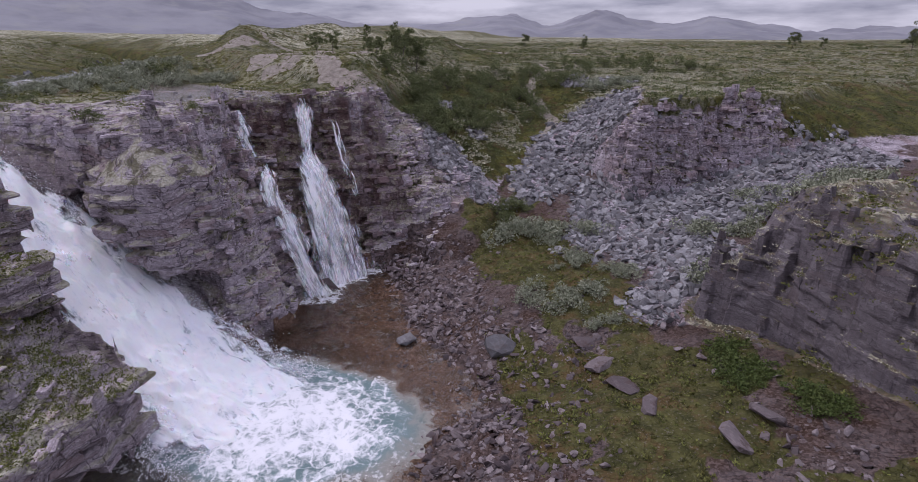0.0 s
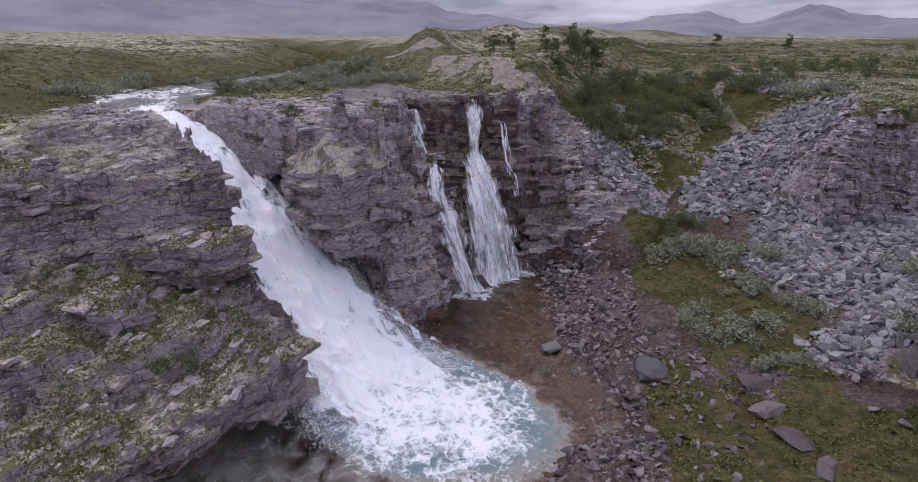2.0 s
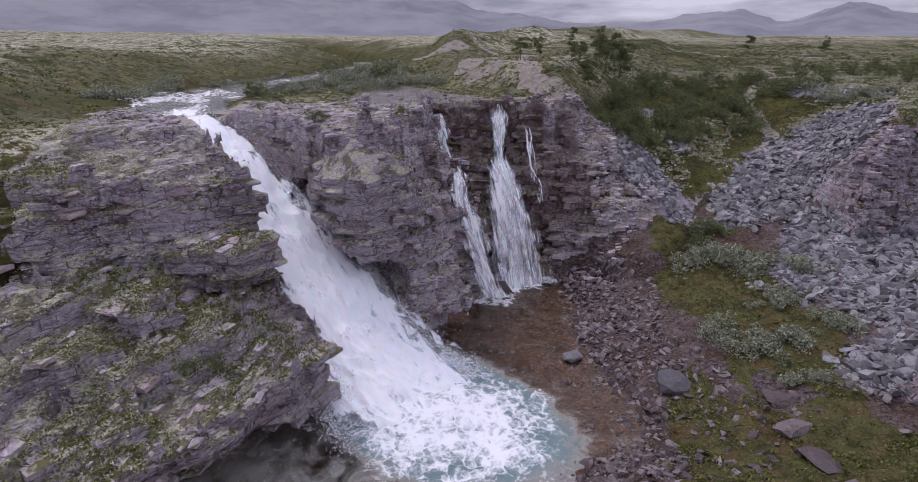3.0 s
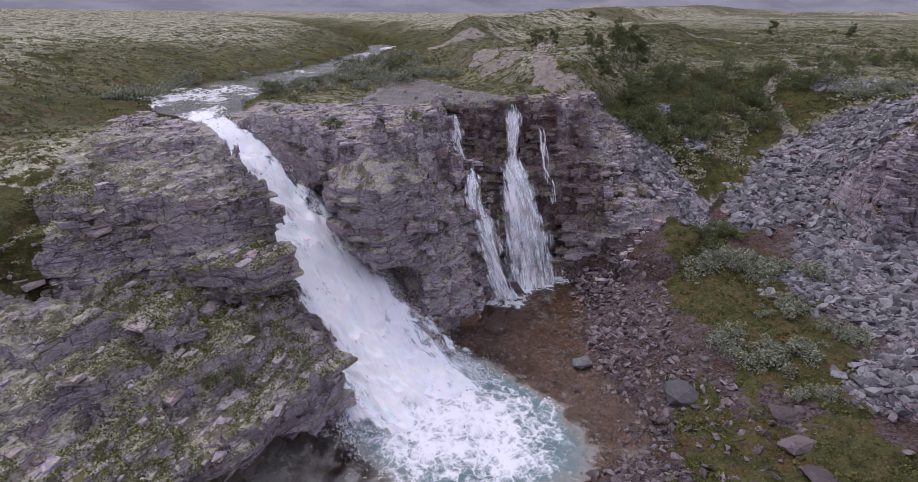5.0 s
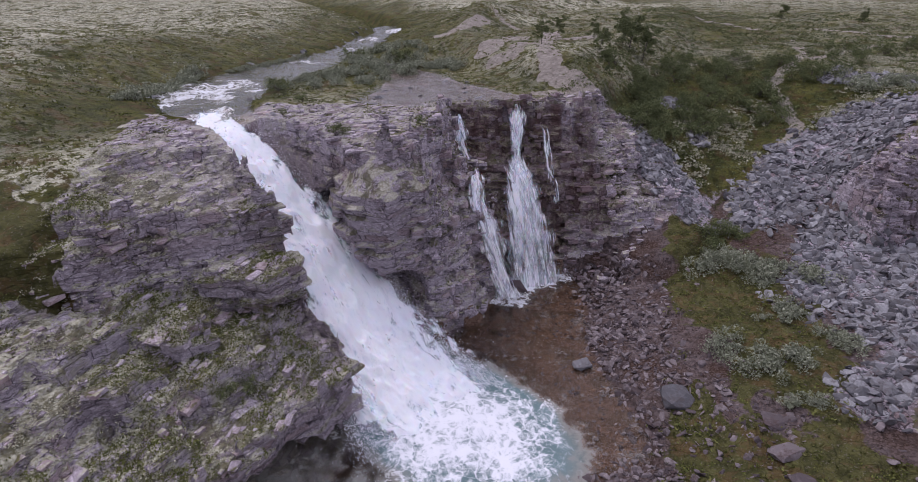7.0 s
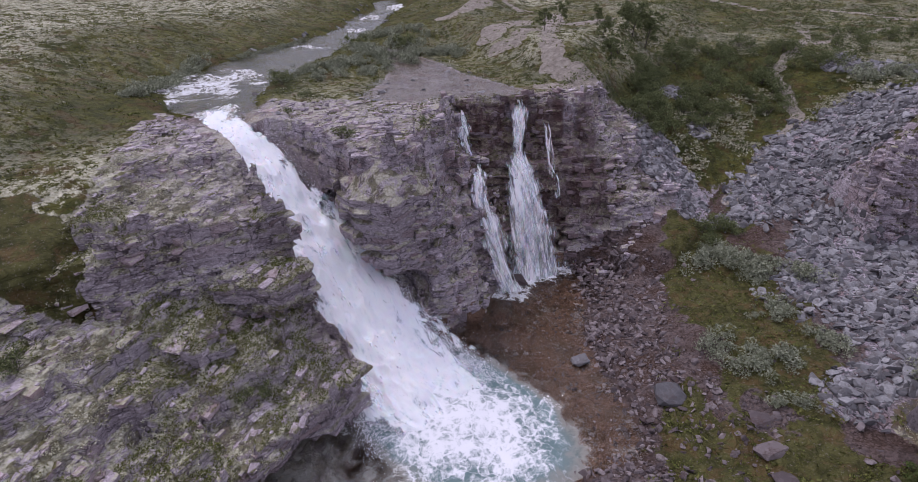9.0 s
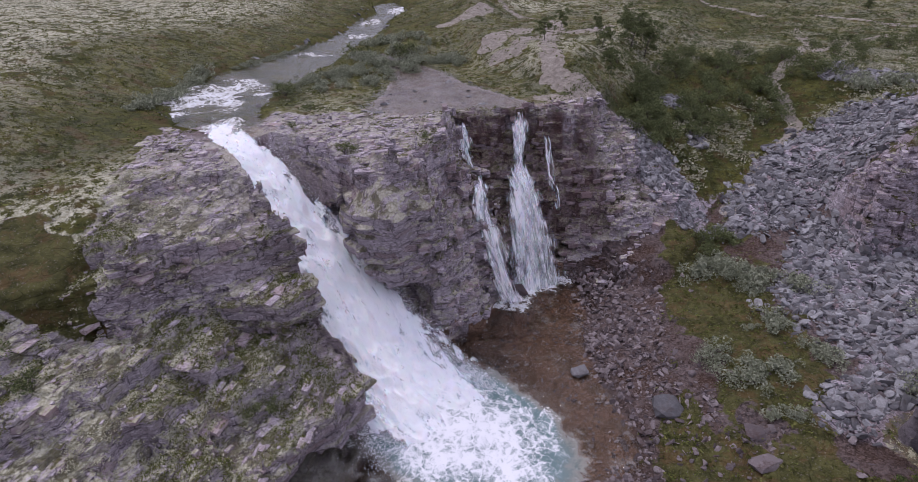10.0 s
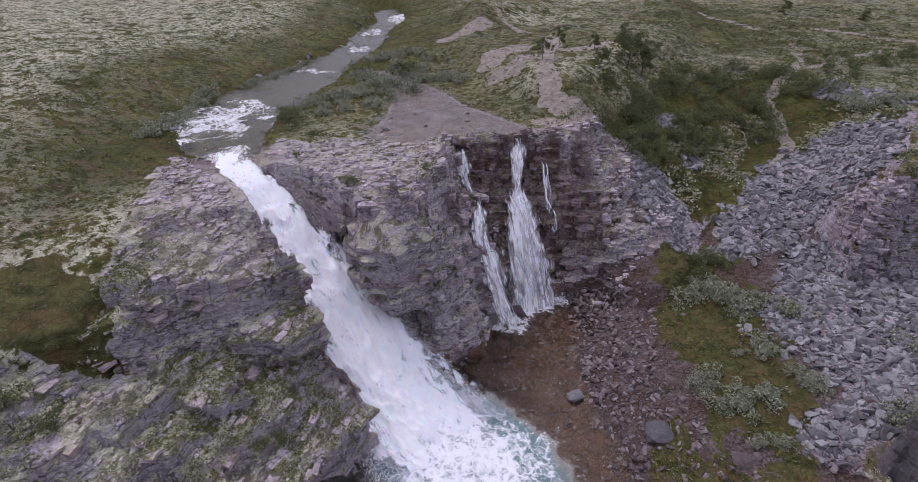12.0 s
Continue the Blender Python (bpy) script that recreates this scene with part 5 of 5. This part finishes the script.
for label, patch_at in (("grey broken rock showing through the shrubs of the gully", (-1.7, 50.6, 1.3, 1.0, 30)), ("pale lichen-grown stones on the upper gully slope", (12.6, 58.6, 3.2, 1.5, -30)), ("small heap of pale stones beside the gully path", (0.6, 46.6, 1.0, 1.6, 20))):
    scree("scree", label, spread(int(patch_at[1]), 3200, (patch_at[0] - 4, patch_at[0] + 4, patch_at[1] - 4, patch_at[1] + 4), lambda x, y: 0.8 * blob(x, y, *patch_at, 0.4)), (0.3, 1.1), 0.4, 12, 24)


def on_shore(x, y):
    d = x - np.interp(y, [p[0] for p in SHORE], [p[1] for p in SHORE])
    lime = step(-1.6, 0.4, d) * step(6.5, 2.5, d + 1.5 * fbm(x * 0.4, y * 0.4, 180, 3)) * step(36, 33, y)
    z, up, a, b, db = height(x, y)
    c = covers(x, y, up, a, b, db, z)
    patch = 0.30 * step(0, 0.5, fbm(x * 0.3, y * 0.3, 181, 3)) * (d > 0) * (x < 12) * (y < 34)
    return np.clip(lime + patch, 0, 1) * (up < 0.02) * (db < -2) * (1 - 0.85 * c["grass"])


scree("shore_stones", "violet-brown angular stones along the shore of the pool", spread(3, 36000, (-9, 13, 8, 36), on_shore), (0.08, 0.58), 0.45, 4, 280, SHORE_STONE)


def in_bed(x, y):
    d = x - np.interp(y, [p[0] for p in SHORE], [p[1] for p in SHORE])
    return step(0.2, -0.5, d) * step(-7.5, -4, d) * (y > 16) * (height(x, y)[1] < 0.02) * 0.5


scree("stream_stones", "brown stones under the clear shallow water", spread(5, 9000, (-10, 2, 14, 36), in_bed), (0.06, 0.38), 0.3, 6, 60, SHORE_STONE)


def on_bank(x, y):
    d, _ = line_distance(x, y, RIVER)
    edge = step(1.6, 0.3, np.abs(d - 3.2 + 0.9 * step(44, 58, y)))
    ds = inside(x, y, SHALLOW)
    return np.clip(0.8 * edge * step(-0.3, 0.3, fbm(x * 0.2, y * 0.2, 183, 2)) + 0.25 * step(-0.6, 0.0, ds) + 0.5 * step(1.0, 0.2, np.abs(ds)), 0, 1) * (height(x, y)[1] > 0.98)


scree("bank_stones", "flat grey stones along the river banks and in its shallows", spread(7, 5200, (-56, -10, 26, 95), on_bank), (0.15, 1.0), 0.15, 8, 80)


# ---- single boulders ----
def boulder(x, y, s, flat, label, turn=0.0, tilt=0.0, sink=0.1, seed=0):
    v, f = slab(900 + seed, flat, 26)
    ob = mesh_object("boulder", v * s, f, SHORE_STONE if "dark" in label else STONE)
    ob.matrix_basis = Matrix.Translation((x, y, float(top_of(np.array([x]), np.array([y]))[0]) + s * flat * 0.5 - sink)) @ Euler((tilt, tilt * 0.6, turn)).to_matrix().to_4x4()
    return tagged(ob, label, "boulder")


boulder(1.6, 23.0, 1.7, 0.42, "large rounded grey boulder among the shore stones", 0.4, 0.15, 0.15, 1)
boulder(-3.0, 24.5, 1.1, 0.30, "flat grey stone standing in the shallow water", 1.0, 0.0, -0.1, 2)
boulder(5.6, 20.5, 1.4, 0.22, "dark broad slab lying on the mossy ground", 0.6, -0.2, 0.1, 3)
boulder(6.1, 18.6, 1.5, 0.20, "dark broad slab lying on the mossy ground", 2.0, 0.2, 0.1, 4)
boulder(6.5, 16.8, 1.3, 0.22, "dark broad slab lying on the mossy ground", 1.2, 0.1, 0.1, 5)
boulder(5.2, 22.0, 1.2, 0.24, "dark broad slab lying on the mossy ground", 0.2, 0.1, 0.1, 6)
boulder(9.8, 15.6, 1.6, 0.22, "leaning slab of dark rock on the grass", 1.7, 0.5, 0.1, 7)
boulder(8.6, 14.8, 1.5, 0.18, "leaning slab of dark rock on the grass", 0.9, 0.4, 0.1, 8)
boulder(-8.75, 30.9, 1.9, 0.75, "dark wet rock at the foot of the veil waterfall", 0.5, 0.2, 0.45, 14)
boulder(14.5, 32.5, 0.7, 0.6, "pale squared block on the scree", 0.3, 0.1, 0.05, 9)
boulder(9.0, 24.6, 0.6, 0.6, "pale squared block on the scree", 0.8, 0.1, 0.05, 10)


# ---- plants ----
def leaf_cloud(seed, count, lobes, radius, tall, leaf):
    """Many small leaves in uneven clumps: base at z = 0."""
    r = np.random.default_rng(seed)
    centre = r.normal(0, 1, (lobes, 3)) * (radius * 0.5, radius * 0.5, tall * 0.18) + (0, 0, tall * 0.55)
    size = r.uniform(0.28, 0.55, lobes) * radius
    pick = r.integers(lobes, size=count)
    way = r.normal(0, 1, (count, 3))
    way /= np.linalg.norm(way, axis=1)[:, None]
    p = centre[pick] + way * (size[pick] * r.uniform(0.45, 1.05, count))[:, None] * (1, 1, min(1.0, 0.75 * tall / radius))
    p[:, 2] = np.clip(p[:, 2], 0.02, None)
    a = r.normal(0, 1, (count, 3)) + way * 0.6
    a /= np.linalg.norm(a, axis=1)[:, None]
    b = np.cross(a, r.normal(0, 1, (count, 3)))
    b /= np.linalg.norm(b, axis=1)[:, None]
    s = leaf * r.uniform(0.6, 1.4, count)[:, None]
    v = np.stack([p - a * s, p + b * s * 0.5, p + a * s, p - b * s * 0.5], 1).reshape(-1, 3)
    return v, np.arange(count * 4).reshape(-1, 4)


def limb(points, radii, sides=6):
    """A tapered branch through points."""
    pts = np.array(points, float)
    way = np.gradient(pts, axis=0)
    way /= np.linalg.norm(way, axis=1)[:, None]
    ref = np.array([0.31, 0.95, 0.02])
    u = np.cross(way, ref)
    u /= np.linalg.norm(u, axis=1)[:, None]
    w = np.cross(way, u)
    ang = np.linspace(0, math.tau, sides, endpoint=False)
    ring = pts[:, None] + np.array(radii)[:, None, None] * (np.cos(ang)[None, :, None] * u[:, None] + np.sin(ang)[None, :, None] * w[:, None])
    f = []
    for i in range(len(pts) - 1):
        for j in range(sides):
            f.append([i * sides + j, i * sides + (j + 1) % sides, (i + 1) * sides + (j + 1) % sides, (i + 1) * sides + j])
    return ring.reshape(-1, 3), np.array(f)


def stems(seed, n, radius, tall, thick=0.018):
    r = np.random.default_rng(seed)
    items = []
    for _ in range(n):
        a, lean = r.uniform(0, math.tau), r.uniform(0.2, 0.8) * radius
        end = np.array([lean * math.cos(a), lean * math.sin(a), tall * r.uniform(0.5, 0.85)])
        items.append(limb([(0, 0, -0.15), end * (0.25, 0.25, 0.45) + r.normal(0, 0.03, 3), end], [thick, thick * 0.7, thick * 0.3], 5))
    return join(items)


def bush(name, label, category, seed, radius, tall, leaves, leaf, material, lobes=9):
    thing = tagged(new(name), label, category)
    v, f = leaf_cloud(seed, leaves, lobes, radius, tall, leaf)
    mesh_object("foliage", v, f, material, thing)
    v, f = stems(seed, 7, radius, tall)
    mesh_object("stem", v, f, BARK, thing)
    return thing


def birch(seed, tall, leaves, label):
    """A small mountain birch: bent trunk, limbs, and leaves in clumps at their ends."""
    r = np.random.default_rng(seed)
    thing = tagged(new("birch_tree"), label, "tree")
    bend = r.normal(0, 0.08 * tall, 2)
    trunk = [(0, 0, -0.2), (bend[0] * 0.3, bend[1] * 0.3, tall * 0.35), (bend[0], bend[1], tall * 0.7), (bend[0] * 1.3, bend[1] * 1.3, tall * 0.95)]
    parts, clouds = [limb(trunk, [0.035 * tall / 2, 0.028 * tall / 2, 0.016 * tall / 2, 0.005], 7)], []
    for n in range(11):
        h = r.uniform(0.10, 0.9)
        a, out = r.uniform(0, math.tau), tall * r.uniform(0.18, 0.36) * (1.15 - 0.6 * h)
        foot = np.array([bend[0] * h, bend[1] * h, tall * h])
        tip = foot + (out * math.cos(a), out * math.sin(a), tall * r.uniform(0.05, 0.2))
        parts.append(limb([foot, (foot + tip) / 2 + r.normal(0, 0.04, 3), tip], [0.012 * tall / 2, 0.009 * tall / 2, 0.004], 5))
        v, f = leaf_cloud(seed * 50 + n, leaves // 11, 4, tall * 0.23, tall * 0.26, 0.045)
        clouds.append((v + tip - (0, 0, tall * 0.08), f))
    v, f = join(parts)
    mesh_object("trunk", v, f, BARK, thing)
    v, f = join(clouds)
    mesh_object("crown", v, f, BIRCH, thing)
    return thing


def ground_pose(x, y, z, size, turn, dip=0.06):
    return Matrix.Translation((x, y, z - dip)) @ Euler((0, 0, turn)).to_matrix().to_4x4() @ Matrix.Diagonal((size, size, size, 1))


WILLOWS = [bush("willow_bush", "low grey-green willow bush on the gorge floor", "bush", 300 + n, 0.8, 0.75, 640, 0.066, WILLOW, 10) for n in range(4)]
SHRUBS = [bush("birch_shrub", "dark green dwarf birch shrub on the gully slope", "bush", 320 + n, 0.85, 1.1, 720, 0.060, BIRCH, 10) for n in range(4)]
TREES = [birch(340 + n, 2.0, 4200, "small dark mountain birch standing on the heath") for n in range(3)]


def plant(models, spots, group, seed):
    """Puts copies at (x, y, size); the models themselves take the first places."""
    r = random.Random(seed)
    at = np.array(spots)
    levels = top_of(at[:, 0], at[:, 1])
    for n, (x, y, s) in enumerate(spots):
        model = models[n % len(models)]
        m = ground_pose(x, y, float(levels[n]), s, r.uniform(0, math.tau))
        if "set" not in model:
            model["set"] = 1
            model.matrix_basis = m
            ob = model
        else:
            ob = copy_thing(model, m)
            ob.scale = (s, s, s)
        tagged(ob, group=group)


def around(cx, cy, rx, ry, n, lo, hi, seed):
    r = random.Random(seed)
    out = []
    for _ in range(n):
        a, q = r.uniform(0, math.tau), math.sqrt(r.random())
        out.append((cx + rx * q * math.cos(a), cy + ry * q * math.sin(a), r.uniform(lo, hi)))
    return out


plant(WILLOWS, around(5.2, 25.4, 1.5, 0.9, 9, 0.7, 1.15, 1) + around(3.0, 26.6, 0.7, 0.6, 3, 0.6, 1.0, 2) + around(5.8, 29.6, 1.0, 0.6, 6, 0.5, 0.9, 3) + around(3.2, 34.4, 2.2, 1.0, 16, 0.7, 1.2, 4)
      + around(6.2, 33.4, 1.8, 0.9, 9, 0.6, 1.0, 5) + around(8.2, 28.0, 1.0, 1.2, 6, 0.5, 0.9, 6) + around(6.2, 23.0, 0.9, 0.6, 4, 0.5, 0.8, 7) + around(16.5, 31.0, 3.5, 1.6, 12, 0.7, 1.2, 8) + around(22, 34, 4.5, 1.8, 10, 0.8, 1.3, 9)
      + around(12.2, 25.6, 1.0, 0.8, 4, 0.6, 0.9, 10) + around(17, 25.5, 3.0, 1.6, 8, 0.6, 1.0, 51), "willow bushes on the gorge floor", 11)
plant(WILLOWS, around(-27.5, 45.5, 4.0, 1.5, 16, 0.8, 1.2, 21) + around(-26.5, 41.0, 2.5, 3.5, 24, 0.6, 1.0, 22) + around(-28.5, 37, 2.2, 3.5, 14, 0.5, 0.9, 23) + around(-25, 50.5, 4.5, 1.4, 18, 0.8, 1.2, 24) + around(-30.5, 54.0, 4.0, 1.6, 12, 0.8, 1.3, 25)
      + [(-34.6 - 0.30 * n + 0.25 * (n % 3), 25.5 + 0.62 * n, 0.75 + 0.13 * (n % 4)) for n in range(20)] + [(-40.2 - 0.12 * n, 41 + 1.1 * n, 0.7 + 0.1 * (n % 3)) for n in range(12)] + around(14.5, 57, 3.0, 2.0, 12, 0.7, 1.2, 26), "willow bushes along the river", 12)
plant(SHRUBS, around(-2.8, 45.0, 1.7, 2.6, 20, 0.7, 1.2, 31) + around(-4.6, 50.5, 2.2, 3.6, 16, 0.7, 1.2, 32) + around(1.0, 52.0, 2.8, 4.5, 12, 0.6, 1.1, 33) + around(5.0, 54.5, 2.2, 2.6, 14, 0.7, 1.2, 34) + around(0.5, 48.5, 1.6, 2.6, 12, 0.6, 1.1, 35)
      + around(5.5, 60.0, 6.0, 3.5, 22, 0.6, 1.2, 36) + around(-1.0, 58, 5, 4, 20, 0.6, 1.2, 37) + around(3.0, 36.6, 1.0, 1.2, 8, 0.6, 0.9, 38) + around(18, 66, 9, 6, 24, 0.6, 1.2, 39), "shrubs in the gully", 13)
plant(SHRUBS, [(-17.1, 24.7, 0.6), (-16.8, 24.9, 0.45), (-13.9, 28.3, 0.5), (-13.7, 28.6, 0.4), (-13.4, 13.0, 0.6), (-13.9, 12.4, 0.5), (-16.2, 17.3, 0.4), (-20.6, 7.4, 0.9), (-19.7, 8.2, 0.8), (-21.5, 7.8, 0.8), (-22.5, 27.0, 0.35), (-30.2, 46.5, 1.2), (-26.9, 50.0, 1.5), (-24.0, 30.8, 0.6), (-28.3, 33.5, 0.9), (-29.2, 34.4, 0.8)], "shrubs on the rock ledges", 14)
plant(TREES, [(-6.4, 54.8, 1.5), (-5.2, 55.6, 1.35), (-7.2, 56.2, 1.2), (-13.6, 51.6, 0.95), (-13.9, 58.5, 0.9), (-10.0, 57.0, 0.8), (-8.2, 50.4, 0.85), (-6.8, 48.0, 0.9), (-4.4, 47.0, 0.9), (-3.4, 49.0, 1.0), (8, 86, 0.85), (16, 82, 0.8), (46, 84, 1.1), (51, 85, 0.7), (60, 80, 1.5), (63, 82, 1.3), (56, 66, 1.1), (60, 64, 1.2), (70, 78, 1.4), (76, 80, 1.3), (80, 78, 1.2), (68, 70, 1.0), (-16, 90, 0.8)], "birches on the heath", 15)
plant([bush("fern_patch", "bright green patch of grass and fern below the dark rock", "grass", 360, 0.7, 0.4, 900, 0.05, FERN, 12)], around(10.3, 18.8, 0.7, 2.0, 16, 0.7, 1.1, 41) + around(11.6, 15.6, 1.2, 1.2, 7, 0.6, 1.0, 42), "green patches below the dark rock", 16)


# ---- low cover on the heath: too many to count ----
def low_cover(name, label, seed, n, box, keep, size, leaf, per, material, flat=0.5):
    r = np.random.default_rng(seed)
    x, y = r.uniform(box[0], box[1], n), r.uniform(box[2], box[3], n)
    z, up, a, b, db = height(x, y)
    c = covers(x, y, up, a, b, db, z)
    ok = r.random(n) < keep(x, y, c, up)
    x, y, z = x[ok], y[ok], z[ok]
    models = [leaf_cloud(seed + 7 * q, per, 4, 1.0, flat, leaf) for q in range(6)]
    pick = r.integers(6, size=len(x))
    vs = []
    for q in range(6):
        w = np.where(pick == q)[0]
        s = r.uniform(size[0], size[1], len(w))
        t = r.uniform(0, math.tau, len(w))
        v = models[q][0]
        px = (v[None, :, 0] * np.cos(t)[:, None] - v[None, :, 1] * np.sin(t)[:, None]) * s[:, None] + x[w][:, None]
        py = (v[None, :, 0] * np.sin(t)[:, None] + v[None, :, 1] * np.cos(t)[:, None]) * s[:, None] + y[w][:, None]
        pz = v[None, :, 2] * s[:, None] + z[w][:, None] - 0.03
        vs.append(np.stack([px, py, pz], -1).reshape(-1, 3))
    v = np.concatenate(vs)
    return tagged(mesh_object(name, v, np.arange(len(v)).reshape(-1, 4), material), label, "ground cover", kind="stuff")


low_cover("heath_shrubs", "olive crowberry and dwarf shrubs covering the heath", 400, 26000, (-75, 60, 8, 110), lambda x, y, c, up: c["heath"] * 0.8, (0.16, 0.45), 0.17, 13, HEATHER, 0.35)
low_cover("gully_shrubs", "low dark green shrubs and moss covering the gully", 410, 22000, (-9, 62, 38, 92), lambda x, y, c, up: c["heath"] * step(-0.7, 0.1, -0.75 * step(22, 30, x + 0.4 * (y - 60)) + fbm(x * 0.4, y * 0.4, 195, 3)), (0.18, 0.5), 0.16, 14, BIRCH, 0.5)
low_cover("lichen_tufts", "pale lichen and stones scattered in the gully", 415, 15000, (-6, 26, 38, 72), lambda x, y, c, up: c["heath"] * step(0.0, 0.35, fbm(x * 0.32, y * 0.32, 196, 4)), (0.16, 0.5), 0.20, 16, LICHEN, 0.4)
low_cover("lichen_tufts", "pale cream reindeer lichen cushions among the heath", 420, 28000, (-75, 60, 6, 110), lambda x, y, c, up: c["heath"] * np.minimum(1, 1.4 * c["lichen"]) * step(-0.2, 0.25, fbm(x * 0.35, y * 0.35, 190, 4)), (0.12, 0.42), 0.18, 11, LICHEN, 0.3)
def ledge_cover(name, label, seed, n, cliffs, keep, size, leaf, per, material, flat=0.25):
    """Tufts on the level parts of the cliffs."""
    r = np.random.default_rng(seed)
    pick = np.where(np.isin(kind, cliffs) & (normal[:, 2] > 0.55) & (mid[:, 2] > 2.5))[0]
    pick = pick[r.random(len(pick)) < keep(mid[pick, 0], mid[pick, 1])]
    c = r.choice(pick, min(n, len(pick)), replace=False)
    models = [leaf_cloud(seed + 7 * q, per, 4, 1.0, flat, leaf)[0] for q in range(6)]
    vs = []
    for q in range(6):
        p = mid[c[q::6]]
        s, t = r.uniform(size[0], size[1], len(p))[:, None], r.uniform(0, math.tau, len(p))[:, None]
        v = models[q]
        vs.append(np.stack([(v[None, :, 0] * np.cos(t) - v[None, :, 1] * np.sin(t)) * s + p[:, :1], (v[None, :, 0] * np.sin(t) + v[None, :, 1] * np.cos(t)) * s + p[:, 1:2], v[None, :, 2] * s + p[:, 2:] - 0.02], -1).reshape(-1, 3))
    v = np.concatenate(vs)
    return tagged(mesh_object(name, v, np.arange(len(v)).reshape(-1, 4), material), label, "ground cover", kind="stuff")


ledge_cover("lichen_tufts", "pale yellow-white lichen on the rock ledges", 430, 36000, [1], lambda x, y: (0.08 + 0.92 * step(18.0, 14.0, y + 0.35 * (x + 16))) * (0.4 + 0.6 * step(-12.5, -16.5, x - 0.5 * (11 - y))) * step(-0.1, 0.25, fbm(x * 1.1, y * 0.4, 191, 4)) * (line_distance(x, y, CHUTE)[0] > 2.8), (0.10, 0.30), 0.16, 12, LICHEN, 0.14)
ledge_cover("moss_tufts", "brown-green moss and grass on the rock ledges", 435, 6500, [1], lambda x, y: step(-0.05, 0.35, fbm(x * 0.45, y * 0.45, 192, 4)) * (line_distance(x, y, CHUTE)[0] > 2.8), (0.08, 0.30), 0.16, 14, HEATHER)
ledge_cover("moss_tufts", "moss and small plants on the rock ledges of the gorge", 437, 2200, [2, 3, 4], lambda x, y: step(0.1, 0.5, fbm(x * 0.4, y * 0.4, 193, 4)) * (line_distance(x, y, CHUTE)[0] > 2.8), (0.08, 0.30), 0.15, 14, HEATHER)
ledge_cover("moss_tufts", "rust and green plants on the ledges of the dark rock block", 439, 3500, [5], lambda x, y: step(-0.2, 0.3, fbm(x * 0.6, y * 0.6, 197, 4)), (0.10, 0.40), 0.16, 16, HEATHER, 0.4)
ledge_cover("lichen_tufts", "pale lichen and moss on top of the dark rock block", 438, 5000, [4, 5], lambda x, y: step(-0.1, 0.3, fbm(x * 0.5, y * 0.5, 194, 4)), (0.08, 0.30), 0.15, 14, LICHEN)
low_cover("grass_tufts", "olive and rust grass on the gorge floor", 440, 14000, (-6, 16, 8, 46), lambda x, y, c, up: c["grass"] * 0.8, (0.12, 0.35), 0.18, 16, HEATHER, 0.4)


# ---- far mountains ----
def mountains():
    az = np.radians(np.linspace(-180, 180, 721))
    r = np.linspace(1900, 3600, 26)
    A, R = np.meshgrid(az, r, indexing="ij")
    deg = np.degrees(A)
    peak = 1.7 + np.interp(deg, [-180, -90, -58, -45, -36, -28, -21.5, -19.3, -13.6, -9.2, -3.5, 0, 4.4, 7, 9, 12, 16, 19, 22, 29.5, 45, 180],
                           [1.5, 2.0, 2.4, 2.6, 2.6, 2.4, 2.0, 1.0, 0.6, -0.1, 0.1, 0.6, 1.1, 0.2, 0.2, 1.4, 0.6, 0.2, 0.8, -0.3, 0.2, 1.5])
    rise = step(1900, 3200, R) * step(3650, 3300, R)
    z = 20 + (np.tan(np.radians(peak)) * 3200 * (1 + 0.05 * fbm(A * 30, R * 0.004, 200, 4))) * rise + 14 * fbm(A * 25, R * 0.006, 201, 4) * rise
    v = np.stack([R * np.sin(A), R * np.cos(A), z], -1).reshape(-1, 3)
    n = Nodes("hazed_fell", 0.95)
    # distance haze is put into the base colour: pale blue-grey tones
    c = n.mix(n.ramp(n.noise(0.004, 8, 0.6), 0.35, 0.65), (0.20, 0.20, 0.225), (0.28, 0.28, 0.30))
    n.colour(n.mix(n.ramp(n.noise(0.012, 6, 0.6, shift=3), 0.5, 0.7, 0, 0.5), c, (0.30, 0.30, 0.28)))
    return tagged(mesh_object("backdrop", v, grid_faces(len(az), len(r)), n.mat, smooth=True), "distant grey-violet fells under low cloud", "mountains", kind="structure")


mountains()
